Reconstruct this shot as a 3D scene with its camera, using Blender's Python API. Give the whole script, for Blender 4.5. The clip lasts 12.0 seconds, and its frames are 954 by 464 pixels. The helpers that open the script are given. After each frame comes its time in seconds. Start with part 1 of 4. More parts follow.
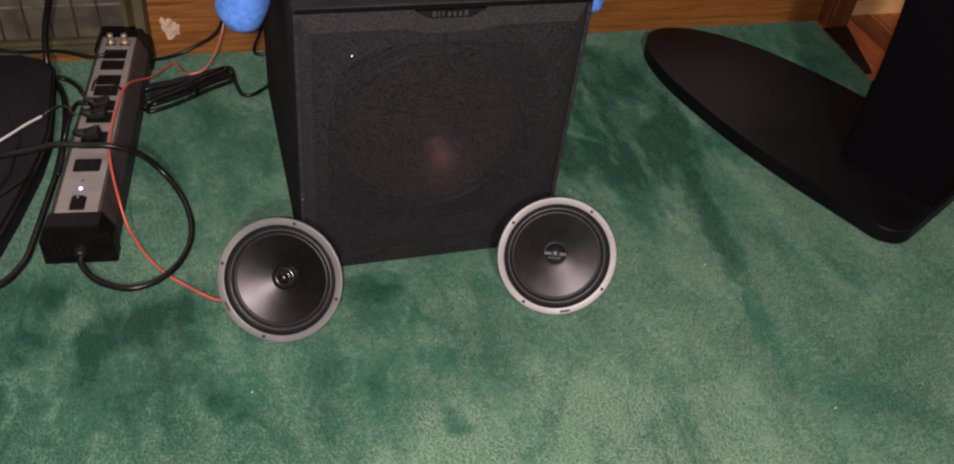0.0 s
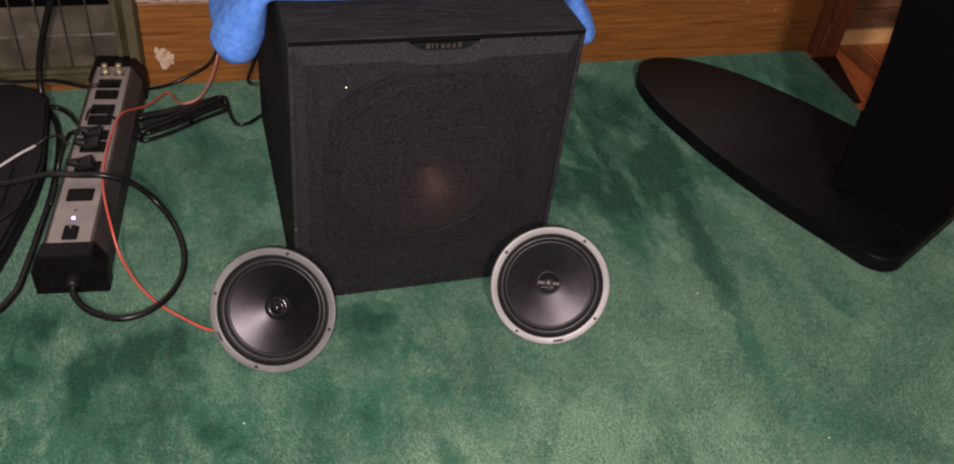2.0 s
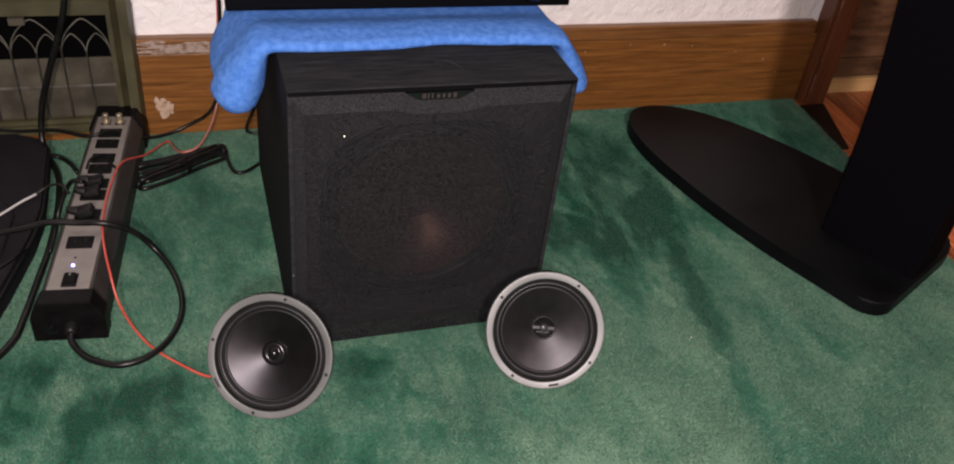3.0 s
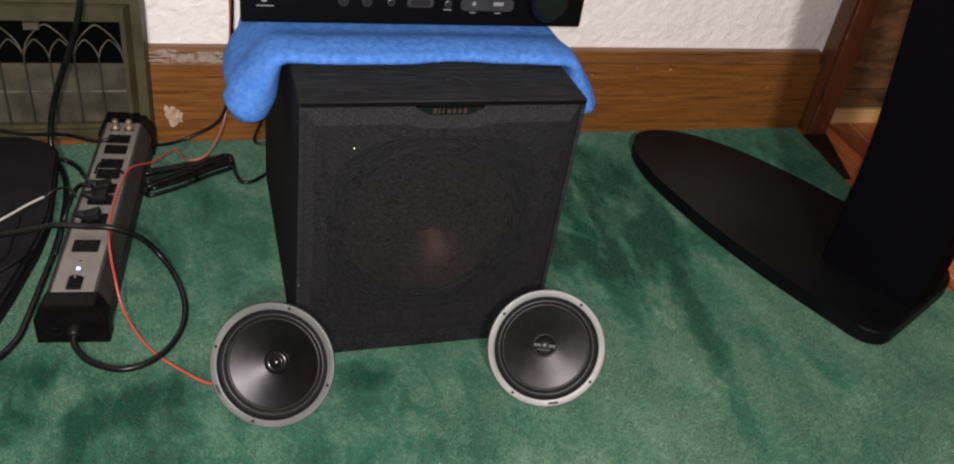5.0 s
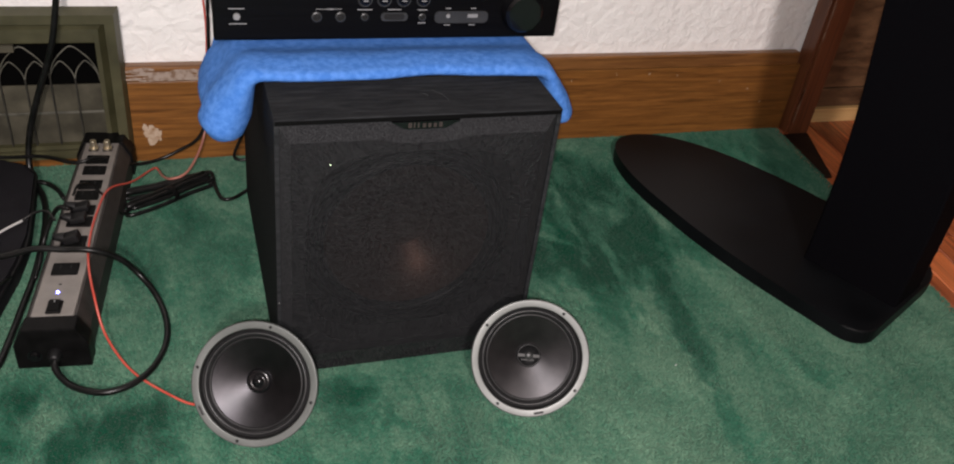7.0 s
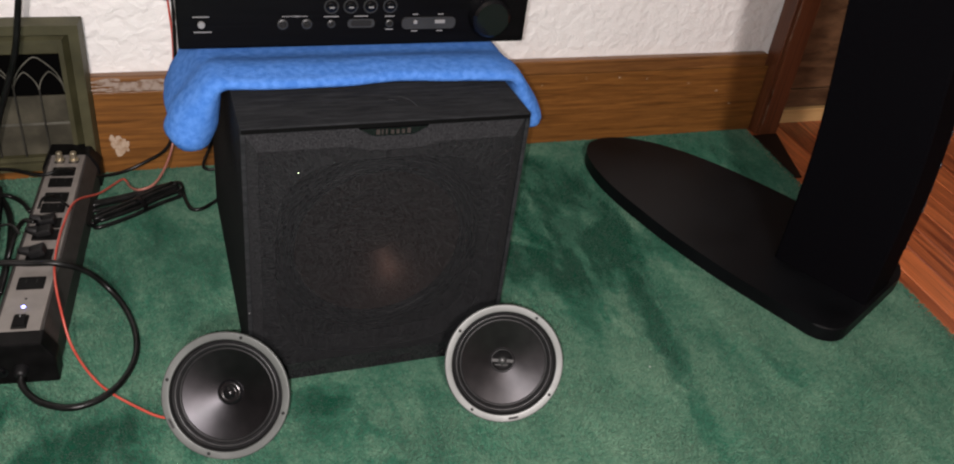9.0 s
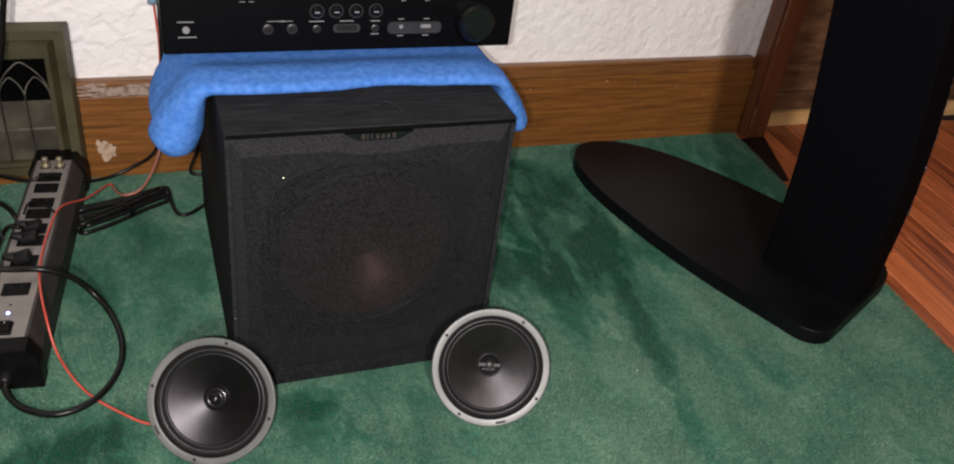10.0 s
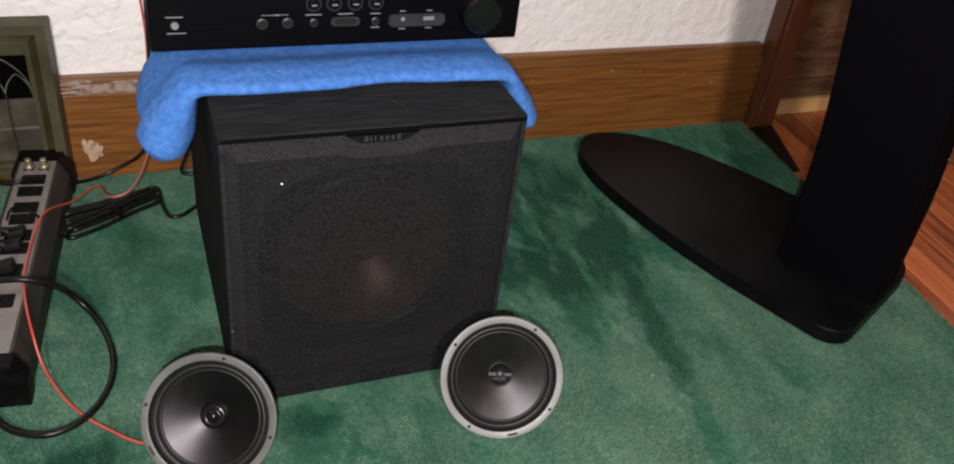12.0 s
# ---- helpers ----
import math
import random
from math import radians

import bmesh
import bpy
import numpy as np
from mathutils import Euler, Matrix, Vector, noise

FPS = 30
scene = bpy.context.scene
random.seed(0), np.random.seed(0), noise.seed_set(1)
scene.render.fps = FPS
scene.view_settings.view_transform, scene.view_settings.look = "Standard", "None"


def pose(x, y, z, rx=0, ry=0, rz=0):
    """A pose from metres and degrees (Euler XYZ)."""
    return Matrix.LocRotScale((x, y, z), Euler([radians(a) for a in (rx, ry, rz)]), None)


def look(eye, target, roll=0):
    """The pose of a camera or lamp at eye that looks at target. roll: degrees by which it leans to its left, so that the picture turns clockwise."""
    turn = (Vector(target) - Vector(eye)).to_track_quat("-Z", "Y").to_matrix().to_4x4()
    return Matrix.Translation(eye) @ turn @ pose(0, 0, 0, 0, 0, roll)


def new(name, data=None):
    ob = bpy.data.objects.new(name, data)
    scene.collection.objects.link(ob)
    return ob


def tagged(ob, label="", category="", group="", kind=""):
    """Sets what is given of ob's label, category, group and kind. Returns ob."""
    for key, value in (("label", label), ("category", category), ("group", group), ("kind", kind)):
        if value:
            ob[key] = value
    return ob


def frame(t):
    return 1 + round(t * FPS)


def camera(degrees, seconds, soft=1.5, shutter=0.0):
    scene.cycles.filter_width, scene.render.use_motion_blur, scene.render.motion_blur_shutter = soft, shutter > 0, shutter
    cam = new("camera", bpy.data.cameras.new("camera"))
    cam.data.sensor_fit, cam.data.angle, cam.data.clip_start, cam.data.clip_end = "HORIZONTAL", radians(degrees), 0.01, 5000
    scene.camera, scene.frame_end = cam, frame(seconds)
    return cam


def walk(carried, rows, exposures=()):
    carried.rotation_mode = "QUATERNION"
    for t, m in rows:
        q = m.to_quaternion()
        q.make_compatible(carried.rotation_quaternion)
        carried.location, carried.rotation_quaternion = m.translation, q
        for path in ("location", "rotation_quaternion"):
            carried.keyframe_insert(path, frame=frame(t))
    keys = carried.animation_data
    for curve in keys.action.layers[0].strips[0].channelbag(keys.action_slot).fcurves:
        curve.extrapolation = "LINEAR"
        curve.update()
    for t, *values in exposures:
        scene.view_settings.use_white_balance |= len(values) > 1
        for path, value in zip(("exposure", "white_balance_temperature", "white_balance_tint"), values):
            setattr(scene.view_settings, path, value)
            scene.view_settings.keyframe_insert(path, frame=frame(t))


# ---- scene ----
cam = camera(57.5, 12.0, soft=2.0)
PATH = [
    (0, (-0.24, 0.07, 0.765), (0.302, 1.474, -0.552), 7.6),
    (0.5, (-0.238, 0.071, 0.763), (0.313, 1.478, -0.547), 7.8),
    (1, (-0.238, 0.076, 0.762), (0.315, 1.489, -0.541), 7.8),
    (1.5, (-0.241, 0.075, 0.768), (0.307, 1.506, -0.518), 7.6),
    (2, (-0.241, 0.072, 0.77), (0.324, 1.509, -0.501), 7.8),
    (2.5, (-0.243, 0.071, 0.773), (0.333, 1.528, -0.47), 7.7),
    (3, (-0.246, 0.061, 0.778), (0.341, 1.56, -0.408), 7.5),
    (3.2, (-0.252, 0.06, 0.775), (0.32, 1.562, -0.415), 7.4),
    (4.8, (-0.258, 0.054, 0.773), (0.339, 1.581, -0.373), 9.4),
    (5, (-0.257, 0.055, 0.776), (0.339, 1.581, -0.371), 9.3),
    (5.5, (-0.247, 0.054, 0.782), (0.362, 1.582, -0.354), 9.4),
    (6, (-0.246, 0.058, 0.781), (0.355, 1.588, -0.358), 8.7),
    (6.5, (-0.245, 0.056, 0.784), (0.366, 1.587, -0.348), 8.2),
    (7, (-0.243, 0.057, 0.785), (0.372, 1.583, -0.352), 8.0),
    (7.2, (-0.243, 0.057, 0.785), (0.368, 1.585, -0.352), 7.8),
    (8.8, (-0.237, 0.057, 0.788), (0.409, 1.581, -0.334), 7.6),
    (9, (-0.235, 0.056, 0.784), (0.43, 1.574, -0.336), 7.9),
    (9.5, (-0.23, 0.055, 0.785), (0.449, 1.574, -0.325), 8.0),
    (10, (-0.228, 0.054, 0.786), (0.454, 1.571, -0.326), 8.0),
    (10.5, (-0.228, 0.057, 0.784), (0.453, 1.571, -0.332), 7.8),
    (11, (-0.226, 0.06, 0.784), (0.464, 1.572, -0.329), 7.8),
    (11.5, (-0.22, 0.08, 0.779), (0.498, 1.571, -0.344), 8.4),
    (12, (-0.226, 0.114, 0.773), (0.47, 1.603, -0.367), 7.8),
]
walk(cam, [(t, look(eye, target, roll)) for t, eye, target, roll in PATH],
     [(0.0, 0.05, 6950, 27), (2.2, 0.05, 6950, 27), (3.2, 0.0, 6700, 20), (4.8, 0.0, 6550, 14), (12.0, 0.0, 6500, 13)])

# ---- world and lamps ----
world = bpy.data.worlds.new("world")
scene.world = world
world.use_nodes = True
world.node_tree.nodes["Background"].inputs[0].default_value = (0.9, 0.85, 0.8, 1)
world.node_tree.nodes["Background"].inputs[1].default_value = 0.01
LAMP_AT = (-0.52, -1.75, 1.88)
lamp_data = bpy.data.lights.new("ceiling_lamp_light", "POINT")
lamp_data.energy, lamp_data.shadow_soft_size, lamp_data.color = 238, 0.10, (1.0, 0.905, 0.86)
lamp_light = new("ceiling_lamp_light", lamp_data)
lamp_light.location = LAMP_AT
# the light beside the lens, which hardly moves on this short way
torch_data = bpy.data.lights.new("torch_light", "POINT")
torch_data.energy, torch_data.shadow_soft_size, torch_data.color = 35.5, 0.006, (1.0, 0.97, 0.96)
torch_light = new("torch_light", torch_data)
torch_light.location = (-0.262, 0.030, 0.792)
scene.view_settings.exposure = 0.0


# ---- materials ----
def mat(name, colour, rough=0.5, metal=0.0, colour2=None, scale=40.0, stretch=(1, 1, 1), bump=0.0, bump_scale=200.0,
        spec=0.5, detail=6.0, low=0.35, high=0.65, rough2=None, emit=None, coat=0.0, distort=0.0):
    """A surface with a coarse colour change, a fine grain and relief."""
    m = bpy.data.materials.new(name)
    m.use_nodes = True
    t = m.node_tree
    b = t.nodes["Principled BSDF"]
    b.inputs["Base Color"].default_value = (*colour, 1)
    b.inputs["Roughness"].default_value = rough
    b.inputs["Metallic"].default_value = metal
    b.inputs["Specular IOR Level"].default_value = spec
    b.inputs["Coat Weight"].default_value = coat
    if emit:
        b.inputs["Emission Color"].default_value = (*emit[:3], 1)
        b.inputs["Emission Strength"].default_value = emit[3]
    co = t.nodes.new("ShaderNodeTexCoord")
    mp = t.nodes.new("ShaderNodeMapping")
    mp.inputs["Scale"].default_value = stretch
    t.links.new(co.outputs["Object"], mp.inputs[0])
    if colour2:
        n = t.nodes.new("ShaderNodeTexNoise")
        n.inputs["Scale"].default_value, n.inputs["Detail"].default_value = scale, detail
        n.inputs["Distortion"].default_value = distort
        t.links.new(mp.outputs[0], n.inputs["Vector"])
        r = t.nodes.new("ShaderNodeValToRGB")
        r.color_ramp.elements[0].position, r.color_ramp.elements[0].color = low, (*colour, 1)
        r.color_ramp.elements[1].position, r.color_ramp.elements[1].color = high, (*colour2, 1)
        t.links.new(n.outputs["Fac"], r.inputs[0])
        t.links.new(r.outputs[0], b.inputs["Base Color"])
        if rough2 is not None:
            mr = t.nodes.new("ShaderNodeMapRange")
            mr.inputs["To Min"].default_value, mr.inputs["To Max"].default_value = rough, rough2
            t.links.new(n.outputs["Fac"], mr.inputs[0])
            t.links.new(mr.outputs[0], b.inputs["Roughness"])
    if bump:
        g = t.nodes.new("ShaderNodeTexNoise")
        g.inputs["Scale"].default_value, g.inputs["Detail"].default_value = bump_scale, 4
        t.links.new(mp.outputs[0], g.inputs["Vector"])
        bp = t.nodes.new("ShaderNodeBump")
        bp.inputs["Strength"].default_value, bp.inputs["Distance"].default_value = bump, 0.002
        t.links.new(g.outputs["Fac"], bp.inputs["Height"])
        t.links.new(bp.outputs[0], b.inputs["Normal"])
    return m


def carpet_material():
    """Green cut pile: brushed light and dark patches, blotches and fine tufts."""
    m = bpy.data.materials.new("green_carpet")
    m.use_nodes = True
    t, nodes = m.node_tree, m.node_tree.nodes
    b = nodes["Principled BSDF"]
    b.inputs["Roughness"].default_value = 0.95
    b.inputs["Specular IOR Level"].default_value = 0.1
    b.inputs["Sheen Weight"].default_value = 0.13
    b.inputs["Sheen Roughness"].default_value = 0.45
    b.inputs["Sheen Tint"].default_value = (0.82, 1.0, 0.86, 1)
    co = nodes.new("ShaderNodeTexCoord")

    def noise_at(scale, stretch, detail, distort=0.0, rough=0.55, shift=(0, 0, 0)):
        mp = nodes.new("ShaderNodeMapping")
        mp.inputs["Scale"].default_value, mp.inputs["Location"].default_value = stretch, shift
        t.links.new(co.outputs["Object"], mp.inputs[0])
        n = nodes.new("ShaderNodeTexNoise")
        n.inputs["Scale"].default_value, n.inputs["Detail"].default_value = scale, detail
        n.inputs["Distortion"].default_value, n.inputs["Roughness"].default_value = distort, rough
        t.links.new(mp.outputs[0], n.inputs["Vector"])
        return n.outputs["Fac"]

    def maths(op, a, c):
        n = nodes.new("ShaderNodeMath")
        n.operation = op
        for k, v in enumerate((a, c)):
            if isinstance(v, float):
                n.inputs[k].default_value = v
            else:
                t.links.new(v, n.inputs[k])
        return n.outputs[0]

    brushed = noise_at(15.0, (1.0, 0.42, 1.0), 5.0, 1.0)
    blotch = noise_at(6.0, (1.0, 1.0, 1.0), 6.0, 0.4, 0.62, (3.1, 1.7, 0))
    tuft = noise_at(330.0, (1, 1, 1), 3.0)
    strokes = noise_at(19.0, (1.0, 0.50, 1.0), 6.0, 0.7, 0.62, (2.7, 6.1, 0))
    clump = noise_at(95.0, (1, 1, 1), 4.0)
    mix = maths("ADD", maths("MULTIPLY", brushed, 0.23), maths("MULTIPLY", blotch, 0.31))
    mix = maths("ADD", mix, 0.187)
    mix = maths("ADD", mix, maths("MULTIPLY", tuft, 0.28))
    mix = maths("ADD", mix, maths("MULTIPLY", clump, 0.22))

    def dragged_or_toned(x, y, rx, ry, depth):
        """Pile pushed flat where things slid, or painted shade: deeper, streaky green, fading outwards."""
        mp = nodes.new("ShaderNodeMapping")
        mp.inputs["Location"].default_value = (-x / rx, -y / ry, 0)
        mp.inputs["Scale"].default_value = (1 / rx, 1 / ry, 0)
        t.links.new(co.outputs["Object"], mp.inputs[0])
        ln = nodes.new("ShaderNodeVectorMath")
        ln.operation = "LENGTH"
        t.links.new(mp.outputs[0], ln.inputs[0])
        mr = nodes.new("ShaderNodeMapRange")
        mr.interpolation_type = "SMOOTHSTEP"
        mr.inputs["From Min"].default_value, mr.inputs["From Max"].default_value = 0.35, 1.1
        mr.inputs["To Min"].default_value, mr.inputs["To Max"].default_value = depth, 0.0
        t.links.new(ln.outputs["Value"], mr.inputs[0])
        return maths("MULTIPLY", mr.outputs[0], maths("MAXIMUM", 0.0, maths("ADD", 0.30, maths("MULTIPLY", 5.6, maths("SUBTRACT", 0.54, strokes)))))

    # Broad spots at (-0.28, 1.15) and (-0.43, 0.72) only darken the left.
    for spot in ((0.36, 1.13, 0.22, 0.32, 0.30), (-0.28, 1.15, 0.20, 0.26, 0.12), (-0.385, 0.800, 0.085, 0.05, 0.26), (-0.26, 0.800, 0.10, 0.08, 0.16), (-0.47, 0.85, 0.09, 0.06, 0.22),
                 # (0.72, 1.25) paints in shade behind the stand; (0.06, 0.50) lightens the foreground.
                 (-0.03, 0.78, 0.13, 0.07, 0.15), (0.02, 0.62, 0.05, 0.12, 0.10), (-0.43, 0.72, 0.24, 0.17, 0.17), (-0.16, 0.64, 0.16, 0.10, 0.14), (0.72, 1.25, 0.24, 0.20, 0.17), (0.06, 0.50, 0.36, 0.18, -0.20)):
        mix = maths("SUBTRACT", mix, dragged_or_toned(*spot))
    warp = nodes.new("ShaderNodeTexNoise")
    warp.inputs["Scale"].default_value, warp.inputs["Detail"].default_value = 26.0, 5.0
    t.links.new(co.outputs["Object"], warp.inputs["Vector"])
    bend = nodes.new("ShaderNodeVectorMath")
    bend.operation = "MULTIPLY_ADD"
    bend.inputs[1].default_value, bend.inputs[2].default_value = (0.055, 0.055, 0), (-0.0275, -0.0275, 0)
    t.links.new(warp.outputs["Color"], bend.inputs[0])
    wander = nodes.new("ShaderNodeVectorMath")
    wander.operation = "ADD"
    t.links.new(co.outputs["Object"], wander.inputs[0])
    t.links.new(bend.outputs[0], wander.inputs[1])

    def stroke(xa, ya, xb, yb, wide, depth):
        """One sweep of a foot or a hand over the pile, ragged at its edge."""
        mp = nodes.new("ShaderNodeMapping")
        mp.vector_type = "TEXTURE"
        mp.inputs["Location"].default_value = ((xa + xb) / 2, (ya + yb) / 2, 0)
        mp.inputs["Rotation"].default_value = (0, 0, math.atan2(yb - ya, xb - xa))
        mp.inputs["Scale"].default_value = (math.hypot(xb - xa, yb - ya) / 2 + wide, wide, 1)
        t.links.new(wander.outputs[0], mp.inputs[0])
        ln = nodes.new("ShaderNodeVectorMath")
        ln.operation = "LENGTH"
        t.links.new(mp.outputs[0], ln.inputs[0])
        mr = nodes.new("ShaderNodeMapRange")
        mr.interpolation_type = "SMOOTHSTEP"
        mr.inputs["From Min"].default_value, mr.inputs["From Max"].default_value = 0.45, 1.15
        mr.inputs["To Min"].default_value, mr.inputs["To Max"].default_value = depth, 0.0
        t.links.new(ln.outputs["Value"], mr.inputs[0])
        return mr.outputs[0]

    for sweep in ((0.400, 1.310, 0.460, 1.170, 0.060, 0.14), (0.470, 1.150, 0.428, 0.935, 0.036, 0.15), (0.430, 0.950, 0.398, 0.740, 0.026, 0.20), (0.395, 0.733, 0.377, 0.617, 0.018, 0.08),
                  (0.334, 1.184, 0.304, 0.965, 0.020, 0.15), (0.306, 0.965, 0.319, 0.843, 0.022, 0.12), (0.375, 1.150, 0.398, 1.050, 0.040, 0.16), (0.350, 1.050, 0.362, 0.930, 0.016, 0.12), (0.265, 1.10, 0.255, 0.95, 0.018, 0.14),
                  (0.516, 1.061, 0.533, 0.979, 0.030, 0.12), (0.536, 0.765, 0.557, 0.703, 0.020, 0.08), (-0.385, 0.795, -0.370, 0.790, 0.036, 0.20), (-0.405, 0.775, -0.395, 0.772, 0.022, 0.14), (-0.315, 0.815, -0.290, 0.808, 0.030, 0.12),
                  (-0.475, 0.850, -0.465, 0.850, 0.034, 0.11), (-0.480, 0.792, -0.460, 0.792, 0.036, 0.14), (-0.095, 0.821, -0.060, 0.795, 0.026, 0.16), (-0.275, 0.680, -0.255, 0.665, 0.022, 0.11), (-0.035, 0.610, -0.028, 0.590, 0.022, 0.09),
                  (-0.035, 0.690, -0.025, 0.680, 0.024, 0.08), (0.345, 1.120, 0.350, 1.020, 0.007, -0.09), (0.470, 1.060, 0.440, 0.960, 0.010, -0.09), (0.360, 0.890, 0.365, 0.820, 0.010, -0.08), (0.300, 1.190, 0.320, 1.180, 0.014, -0.08)):
        mix = maths("SUBTRACT", mix, stroke(*sweep))
    ramp = nodes.new("ShaderNodeValToRGB")
    e = ramp.color_ramp.elements
    e[0].position, e[0].color = 0.41, (0.0012, 0.060, 0.032, 1)
    e[1].position, e[1].color = 0.82, (0.150, 0.274, 0.186, 1)
    mid = e.new(0.625)
    mid.color = (0.036, 0.144, 0.090, 1)
    t.links.new(mix, ramp.inputs[0])
    t.links.new(ramp.outputs[0], b.inputs["Base Color"])
    bump = nodes.new("ShaderNodeBump")
    bump.inputs["Strength"].default_value, bump.inputs["Distance"].default_value = 0.9, 0.003
    t.links.new(maths("ADD", tuft, maths("MULTIPLY", brushed, 1.5)), bump.inputs["Height"])
    t.links.new(bump.outputs[0], b.inputs["Normal"])
    return m


def wood_material(name, dark, light, along="x", rough=0.35, vary=0.0, fine=60.0, coat=0.25, spec=0.5, long=0.06):
    """Varnished wood: long streaks, fine pores, and a shade of its own for each piece."""
    m = bpy.data.materials.new(name)
    m.use_nodes = True
    t, nodes = m.node_tree, m.node_tree.nodes
    b = nodes["Principled BSDF"]
    b.inputs["Coat Weight"].default_value, b.inputs["Coat Roughness"].default_value = coat, 0.3
    b.inputs["Specular IOR Level"].default_value = spec
    co = nodes.new("ShaderNodeTexCoord")
    mp = nodes.new("ShaderNodeMapping")
    mp.inputs["Scale"].default_value = {"x": (long, 1, 1), "y": (1, long, 1), "z": (1, 1, long)}[along]
    info = nodes.new("ShaderNodeObjectInfo")
    add = nodes.new("ShaderNodeVectorMath")
    add.operation = "ADD"
    sc = nodes.new("ShaderNodeVectorMath")
    sc.operation = "SCALE"
    sc.inputs["Scale"].default_value = 7.0
    comb = nodes.new("ShaderNodeCombineXYZ")
    for k in range(3):
        t.links.new(info.outputs["Random"], comb.inputs[k])
    t.links.new(comb.outputs[0], sc.inputs[0])
    t.links.new(co.outputs["Object"], add.inputs[0])
    t.links.new(sc.outputs[0], add.inputs[1])
    t.links.new(add.outputs[0], mp.inputs[0])
    n1, n2 = nodes.new("ShaderNodeTexNoise"), nodes.new("ShaderNodeTexNoise")
    n1.inputs["Scale"].default_value, n1.inputs["Detail"].default_value, n1.inputs["Distortion"].default_value = fine, 8, 0.6
    n2.inputs["Scale"].default_value, n2.inputs["Detail"].default_value = fine * 6, 3
    t.links.new(mp.outputs[0], n1.inputs["Vector"])
    t.links.new(mp.outputs[0], n2.inputs["Vector"])
    r = nodes.new("ShaderNodeValToRGB")
    r.color_ramp.elements[0].position, r.color_ramp.elements[0].color = 0.3, (*dark, 1)
    r.color_ramp.elements[1].position, r.color_ramp.elements[1].color = 0.68, (*light, 1)
    mx = nodes.new("ShaderNodeMath")
    mx.operation = "MULTIPLY_ADD"
    t.links.new(n2.outputs["Fac"], mx.inputs[0])
    mx.inputs[1].default_value = 0.3
    ad = nodes.new("ShaderNodeMath")
    ad.operation = "MULTIPLY_ADD"
    t.links.new(n1.outputs["Fac"], ad.inputs[0])
    ad.inputs[1].default_value, ad.inputs[2].default_value = 0.8, -0.05 - vary / 2
    vr = nodes.new("ShaderNodeMath")
    vr.operation = "MULTIPLY_ADD"
    t.links.new(info.outputs["Random"], vr.inputs[0])
    vr.inputs[1].default_value = vary
    t.links.new(ad.outputs[0], vr.inputs[2])
    t.links.new(vr.outputs[0], mx.inputs[2])
    t.links.new(mx.outputs[0], r.inputs[0])
    t.links.new(r.outputs[0], b.inputs["Base Color"])
    b.inputs["Roughness"].default_value = rough
    bp = nodes.new("ShaderNodeBump")
    bp.inputs["Strength"].default_value, bp.inputs["Distance"].default_value = 0.25, 0.001
    t.links.new(n2.outputs["Fac"], bp.inputs["Height"])
    t.links.new(bp.outputs[0], b.inputs["Normal"])
    return m


def plaster_material():
    """White painted plaster with trowelled swirls."""
    m = mat("white_plaster", (0.90, 0.875, 0.855), 0.6, colour2=(0.94, 0.925, 0.905), scale=6)
    t, nodes = m.node_tree, m.node_tree.nodes
    co = nodes.new("ShaderNodeTexCoord")
    n = nodes.new("ShaderNodeTexNoise")
    n.inputs["Scale"].default_value, n.inputs["Detail"].default_value, n.inputs["Distortion"].default_value = 46, 8, 0.35
    t.links.new(co.outputs["Object"], n.inputs["Vector"])
    bp = nodes.new("ShaderNodeBump")
    bp.inputs["Strength"].default_value, bp.inputs["Distance"].default_value = 0.75, 0.009
    t.links.new(n.outputs["Fac"], bp.inputs["Height"])
    t.links.new(bp.outputs[0], nodes["Principled BSDF"].inputs["Normal"])
    return m


def cloth_grille_material():
    """Woven black grille cloth: dark threads with gaps through which the drive unit shows."""
    m = mat("grille_cloth", (0.0020, 0.0020, 0.0024), 0.9, spec=0.06, colour2=(0.045, 0.046, 0.049), scale=980, detail=2, low=0.36, high=0.80, bump=0.3, bump_scale=1300)
    t, nodes = m.node_tree, m.node_tree.nodes
    out, b = nodes["Material Output"], nodes["Principled BSDF"]
    tr, mx = nodes.new("ShaderNodeBsdfTransparent"), nodes.new("ShaderNodeMixShader")
    mx.inputs[0].default_value = 0.17
    t.links.new(b.outputs[0], mx.inputs[1])
    t.links.new(tr.outputs[0], mx.inputs[2])
    t.links.new(mx.outputs[0], out.inputs[0])
    return m


CARPET = carpet_material()
PLASTER = plaster_material()
# Unseen walls and ceiling are made dark to hold back bounced light.
UNSEEN_WALL = wood_material("dark_unseen_wall", (0.020, 0.010, 0.005), (0.060, 0.030, 0.015), "z", 0.55)
CEILING = mat("dark_unseen_ceiling", (0.17, 0.15, 0.13), 0.8, colour2=(0.14, 0.125, 0.11), scale=3)
BASEBOARD = wood_material("oak_baseboard", (0.096, 0.036, 0.008), (0.285, 0.117, 0.027), "x", 0.38, fine=190.0, long=0.045)
BASECAP = wood_material("worn_wood_cap", (0.092, 0.035, 0.009), (0.258, 0.110, 0.031), "x", 0.45, fine=150.0, long=0.05)
CASING = wood_material("oak_casing", (0.058, 0.017, 0.007), (0.165, 0.055, 0.023), "z", 0.33, fine=120.0, long=0.03)
